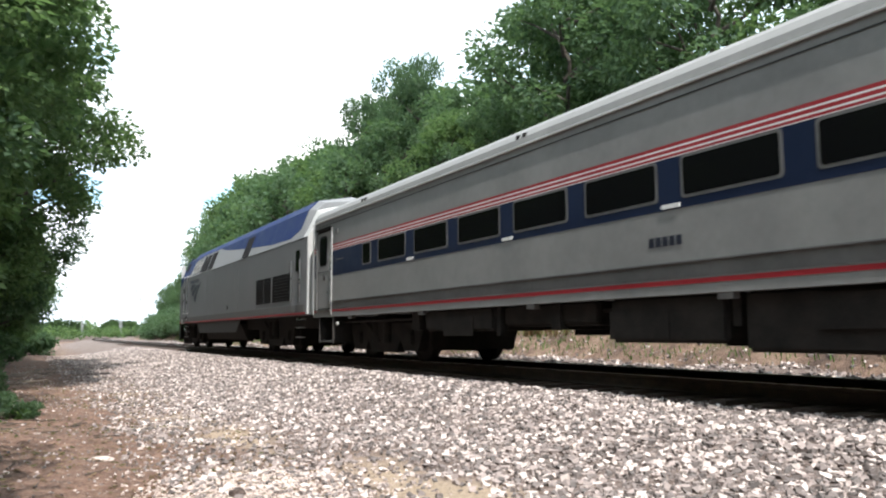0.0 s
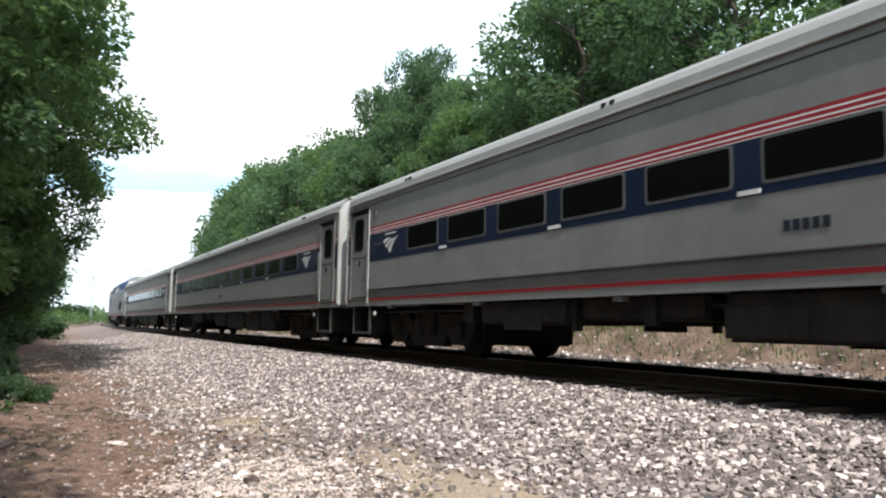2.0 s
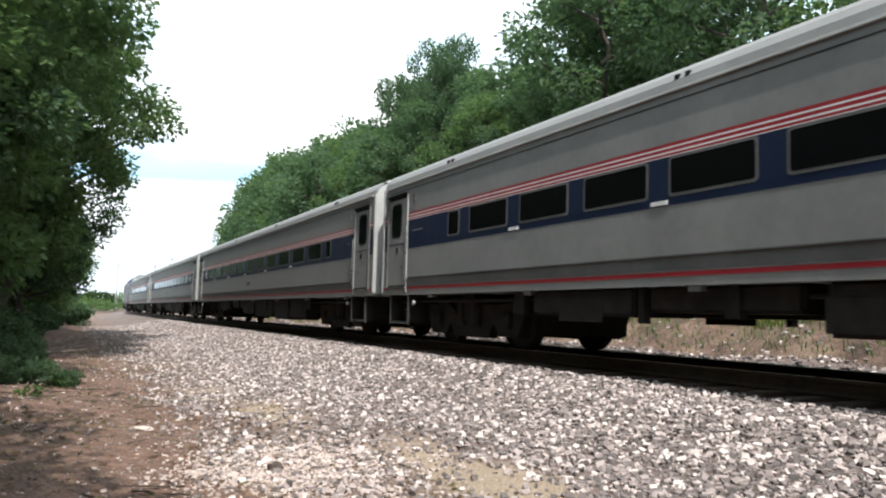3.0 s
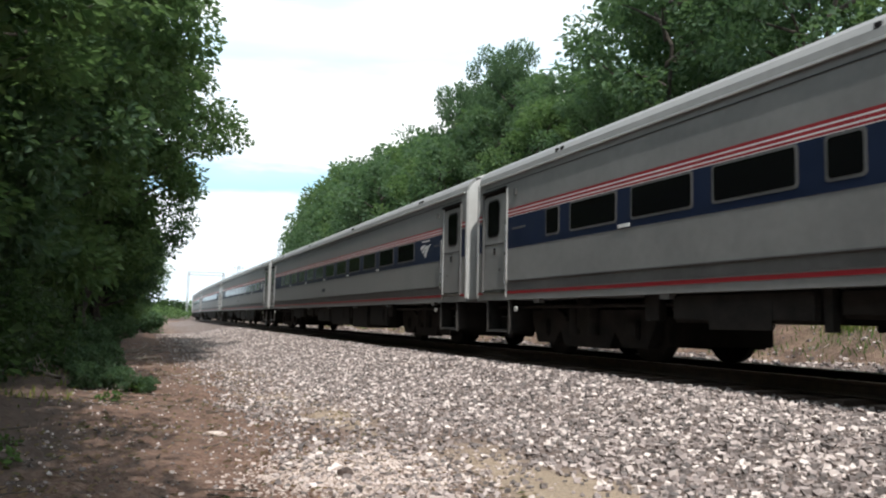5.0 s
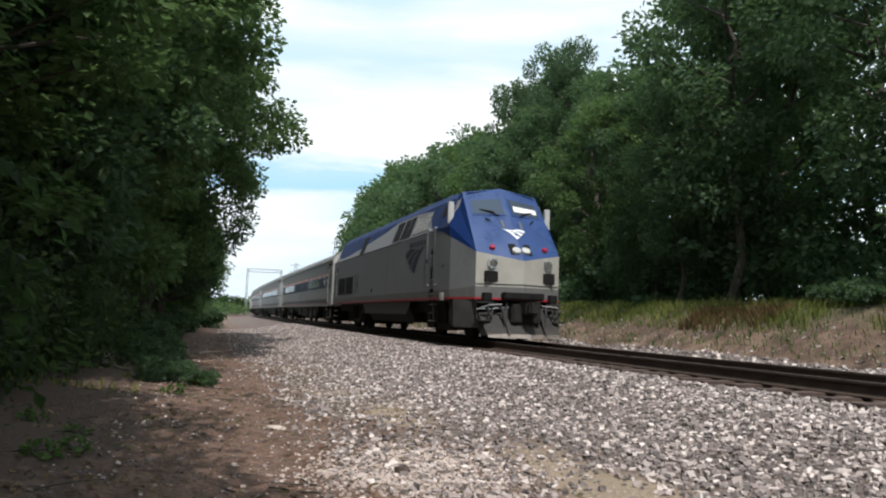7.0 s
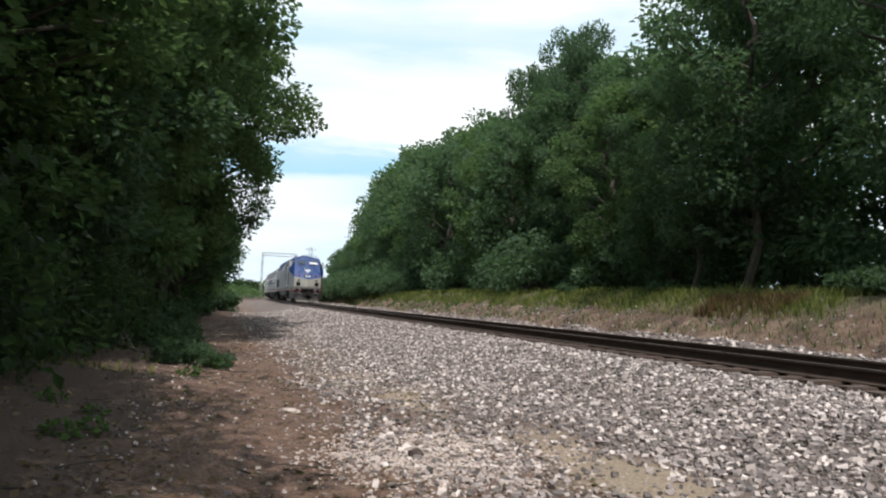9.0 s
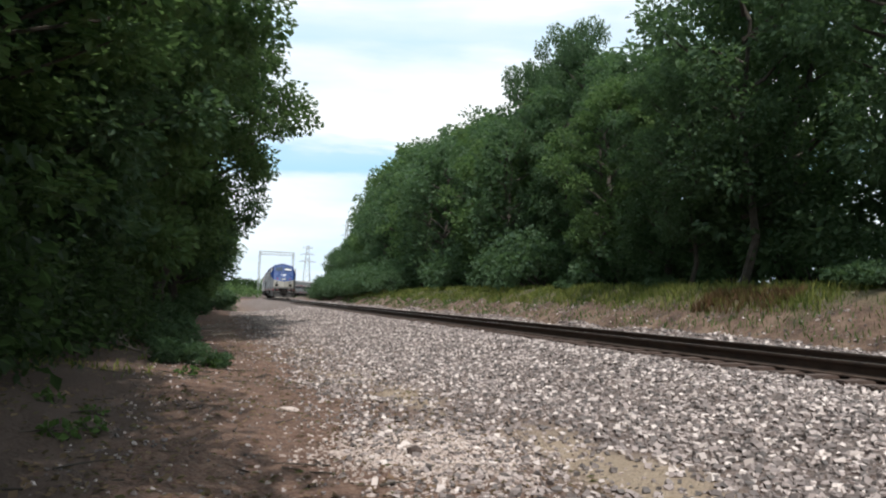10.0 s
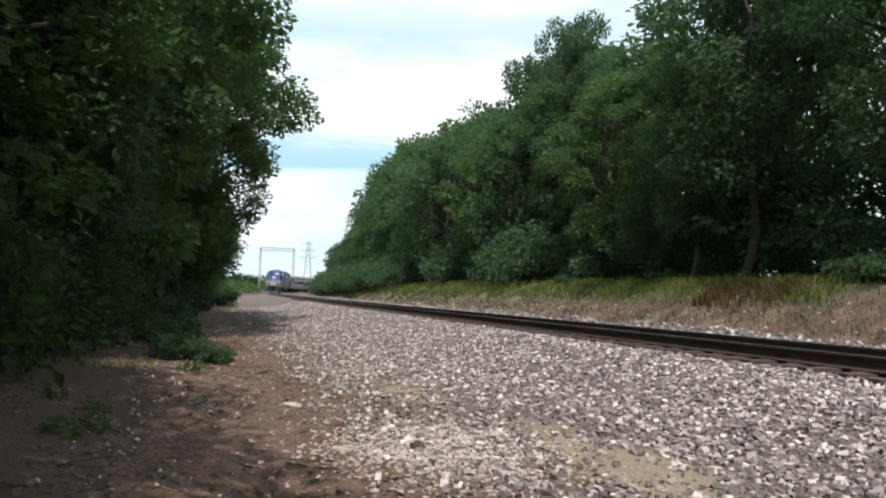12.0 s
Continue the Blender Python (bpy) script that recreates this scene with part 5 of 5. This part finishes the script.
        emblem(root, y, 4.35, 2.3, 2.3, NAVY, -k, 0.6)
        for q in range(6):
            part("word_bar", panel(y, 3.75 + q * 0.32, 3.97 + q * 0.32, 2.72, 2.88, 0.03, 0.007), NAVY, root)
        for x in (6.02, 6.72):
            bm = bmesh.new()
            for q in (-0.04, 0.04):
                cyl(bm, (x + q, y + 0.07 * k, 1.45), (x + q, y + 0.07 * k, 3.12), 0.014, seg=8)
                for z in (1.47, 3.1):
                    cyl(bm, (x + q, y, z), (x + q, y + 0.07 * k, z), 0.014, seg=8)
            part("handrail", bm, CHROME, root, "bright steel cab handrail")
        # flat black panels paint the shade of the step recesses
        for z0, z1 in ((1.2, 1.36), (1.6, 1.98), (2.3, 2.5), (2.95, 3.03)):
            st = part("step_shade_panel", panel(y, 6.22, 6.55, z0, z1, 0.02, 0.006), VENT_BLACK, root)
            part("step_tread", boxed(6.23, 6.54, y, y + 0.02 * k, z0 + 0.005, z0 + 0.03), CHROME, st)
        lad = part("ladder", boxed(6.2, 6.23, y - 0.05 * k, y, 0.42, 1.05), BLACK, root)
        part("ladder_side", boxed(6.55, 6.58, y - 0.05 * k, y, 0.42, 1.05), BLACK, lad)
        for z in (0.44, 0.66, 0.9):
            part("rung", boxed(6.23, 6.55, y - 0.1 * k, y + 0.01 * k, z, z + 0.025), CHROME, lad)
        part("cab_door_seam", flat(y, [(6.3, 2.02), (8.0, 1.98), (8.0, 1.99), (6.3, 2.03)], 0.004), DARK_SILVER, root)
        for x in (-9.58, -3.35, -2.7, 0.6, 2.0, 5.75, 6.9):
            part("panel_seam", boxed(x, x + 0.012, y, y + 0.003 * k, 1.32, 3.03), DARK_SILVER, root)
        part("access_hatch", panel(y, -4.25, -3.5, 2.98, 3.02, 0, 0.005), DARK_SILVER, root)
        part("lock", boxed(7.35, 7.42, y, y + 0.012 * k, 1.93, 2.0), VENT_BLACK, root)
        part("sill_box", boxed(7.2, 7.55, y - 0.02 * k, y + 0.02 * k, 1.02, 1.24, bevel=0.01), END_WHITE, root, "pale box on the sill")
        part("filler", boxed(-1.9, -1.75, y, y + 0.02 * k, 1.42, 1.58, bevel=0.01), VENT_BLACK, root)
        part("rear_handrail", cyl(bmesh.new(), (-10.4, y + 0.06 * k, 1.4), (-10.4, y + 0.06 * k, 2.5), 0.018, seg=8), CHROME, root)
        part("rear_handrail", cyl(bmesh.new(), (-9.62, y + 0.06 * k, 1.4), (-9.62, y + 0.06 * k, 2.5), 0.018, seg=8), CHROME, root)
        part("rear_door_window", panel(y, -10.2, -9.85, 2.2, 2.75, 0.05, 0.008), GLASS, root)
        for z in (0.45, 0.7, 0.92):
            part("rear_step", boxed(-10.4, -9.95, y - 0.12 * k, y, z, z + 0.025), CHROME, root)
        part("skirt", flat(y - 0.05 * k, [(7.9, 1.05), (8.3, 1.05), (8.3, 0.32), (7.95, 0.45)], 0.0), BLACK, root)
        part("nose_skirt", plate([(8.28, y * 0.97, 1.05), (cx, k * cw * 0.97, 1.05), (cx + 0.15, k * (cw - 0.08), 0.32), (8.28, y * 0.95, 0.32)], 0.01), GRIME, root, "dark grimy skirt")
        part("tank_fairing", flat(y - 0.04 * k, [(-3.6, 1.05), (4.0, 1.05), (3.4, 0.62), (-3.0, 0.62)], 0.0), GRIME, root, "grimy tank fairing")
    part("fuel_tank", prism([(-1.35, 0.9), (-1.1, 0.36), (1.1, 0.36), (1.35, 0.9)], "x", -3.2, 3.3), BLACK, root)
    part("underframe", boxed(B + 0.1, 9.15, -1.1, 1.1, 0.7, 1.06), BLACK, root)
    for c in (-6.6, 6.4):
        truck(root, (c - 1.4, c + 1.4), 0.5)
    # roof gear
    for x in (-8.3, -6.6):
        part("roof_fan", cyl(bmesh.new(), (x, 0, 4.25), (x, 0, 4.36), 0.6, seg=24), DARK_SILVER, root)
    part("exhaust", boxed(0.2, 1.1, -0.3, 0.3, 4.28, 4.4, bevel=0.03), VENT_BLACK, root)
    part("horn", boxed(4.6, 5.2, -0.3, 0.3, 4.28, 4.38, bevel=0.03), DARK_SILVER, root)
    return root


# blue-grey base colour stands for the sky mirrored in the windscreen
CAB_GLASS = Nodes("cab_windscreen_sky_tint")
CAB_GLASS = CAB_GLASS.done((0.05, 0.065, 0.09), 0.08)
LIP = plain("scuffed_steel", (0.10, 0.082, 0.07), (0.22, 0.19, 0.165), 4.0, 0.6, 0.2)
DITCH_GLASS = plain("ditch_lamp_lens", (0.05, 0.045, 0.04), (0.14, 0.13, 0.12), 9.0, 0.1)
PILOT = plain("grimy_pilot", (0.014, 0.012, 0.011), (0.045, 0.04, 0.036), 3.0, 0.8)
GRIME = plain("grimy_fairing", (0.038, 0.037, 0.035), (0.066, 0.064, 0.061), 3.0, 0.7)

PLAN_A = ([(9.15, 0.23)] + [(7.9 - 1.655 * i, 0.65) for i in range(11)], (-10.1,))
PLAN_B = ([(-x, w) for x, w in PLAN_A[0]], (10.1,))
PLAN_CAFE = ([(9.55, 0.23), (8.35, 0.65), (6.72, 0.65), (5.08, 0.65), (3.85, 0.24), (-3.65, 0.24), (-4.87, 0.65), (-6.48, 0.65), (-7.7, 0.24)], (-10.0,))
COACH_A = coach(PLAN_A, "silver passenger coach with dark blue window band, red and white stripes")
COACH_B = coach(PLAN_B, "silver passenger coach with blue window band and one small end window")
CAFE = coach(PLAN_CAFE, "silver cafe coach with few windows in its dark blue band", "55104")
LOCO_34 = loco("silver and blue diesel locomotive with sloping nose and number 34", "34")
LOCO_LEAD = loco("silver and blue diesel locomotive leading the train, nose facing away")
for ob in (LOCO_34, LOCO_LEAD):
    ob.scale = (0.968, 1, 1)
pitch = 25.65
train = [LOCO_34, CAFE, COACH_A, copy_thing(COACH_A, Matrix()), COACH_B, copy_thing(COACH_A, Matrix()), copy_thing(COACH_A, Matrix()), LOCO_LEAD]
cars = [(ob, 10.5 if i == 0 else 21.0 + pitch * 6 + 10.7 if i == 7 else 21.0 + pitch * (i - 0.5), i == 0) for i, ob in enumerate(train)]


# ---- what moves ----
def car_pose(s, base, turned):
    """A rigid car on its two bogies, its middle at s metres along the track."""
    xa, ya, _ = track(s - base)
    xb, yb, _ = track(s + base)
    m = pose((xa + xb) / 2, (ya + yb) / 2, 0.005, 0, 0, math.degrees(math.atan2(yb - ya, xb - xa)))
    return m @ pose(0, 0, 0, 0, 0, 180) if turned else m


# the way of the last locomotive's nose along the track: seconds, metres before or behind an even speed
SPEED, START = 24.952, -153.12
SWAY = ((0.0, 1.02), (0.5, 0.92), (1.0, 0.9), (1.5, 0.83), (2.0, 0.84), (2.5, 0.74), (3.0, 0.66), (5.0, 0.37), (5.5, 0.24), (6.0, 0.3), (6.5, 0.17), (7.0, -0.5), (7.5, -0.45), (9.0, -0.25), (12.0, -0.2))


def nose_at(t):
    return START + SPEED * t + float(np.interp(t, [q[0] for q in SWAY], [q[1] for q in SWAY]))


def motions():
    for ob, off, turned in cars:
        base = 6.5 if ob.name.startswith("diesel") else 9.15
        walk(ob, [(i * 0.25, car_pose(nose_at(i * 0.25) + off, base, turned)) for i in range(49)])


motions()
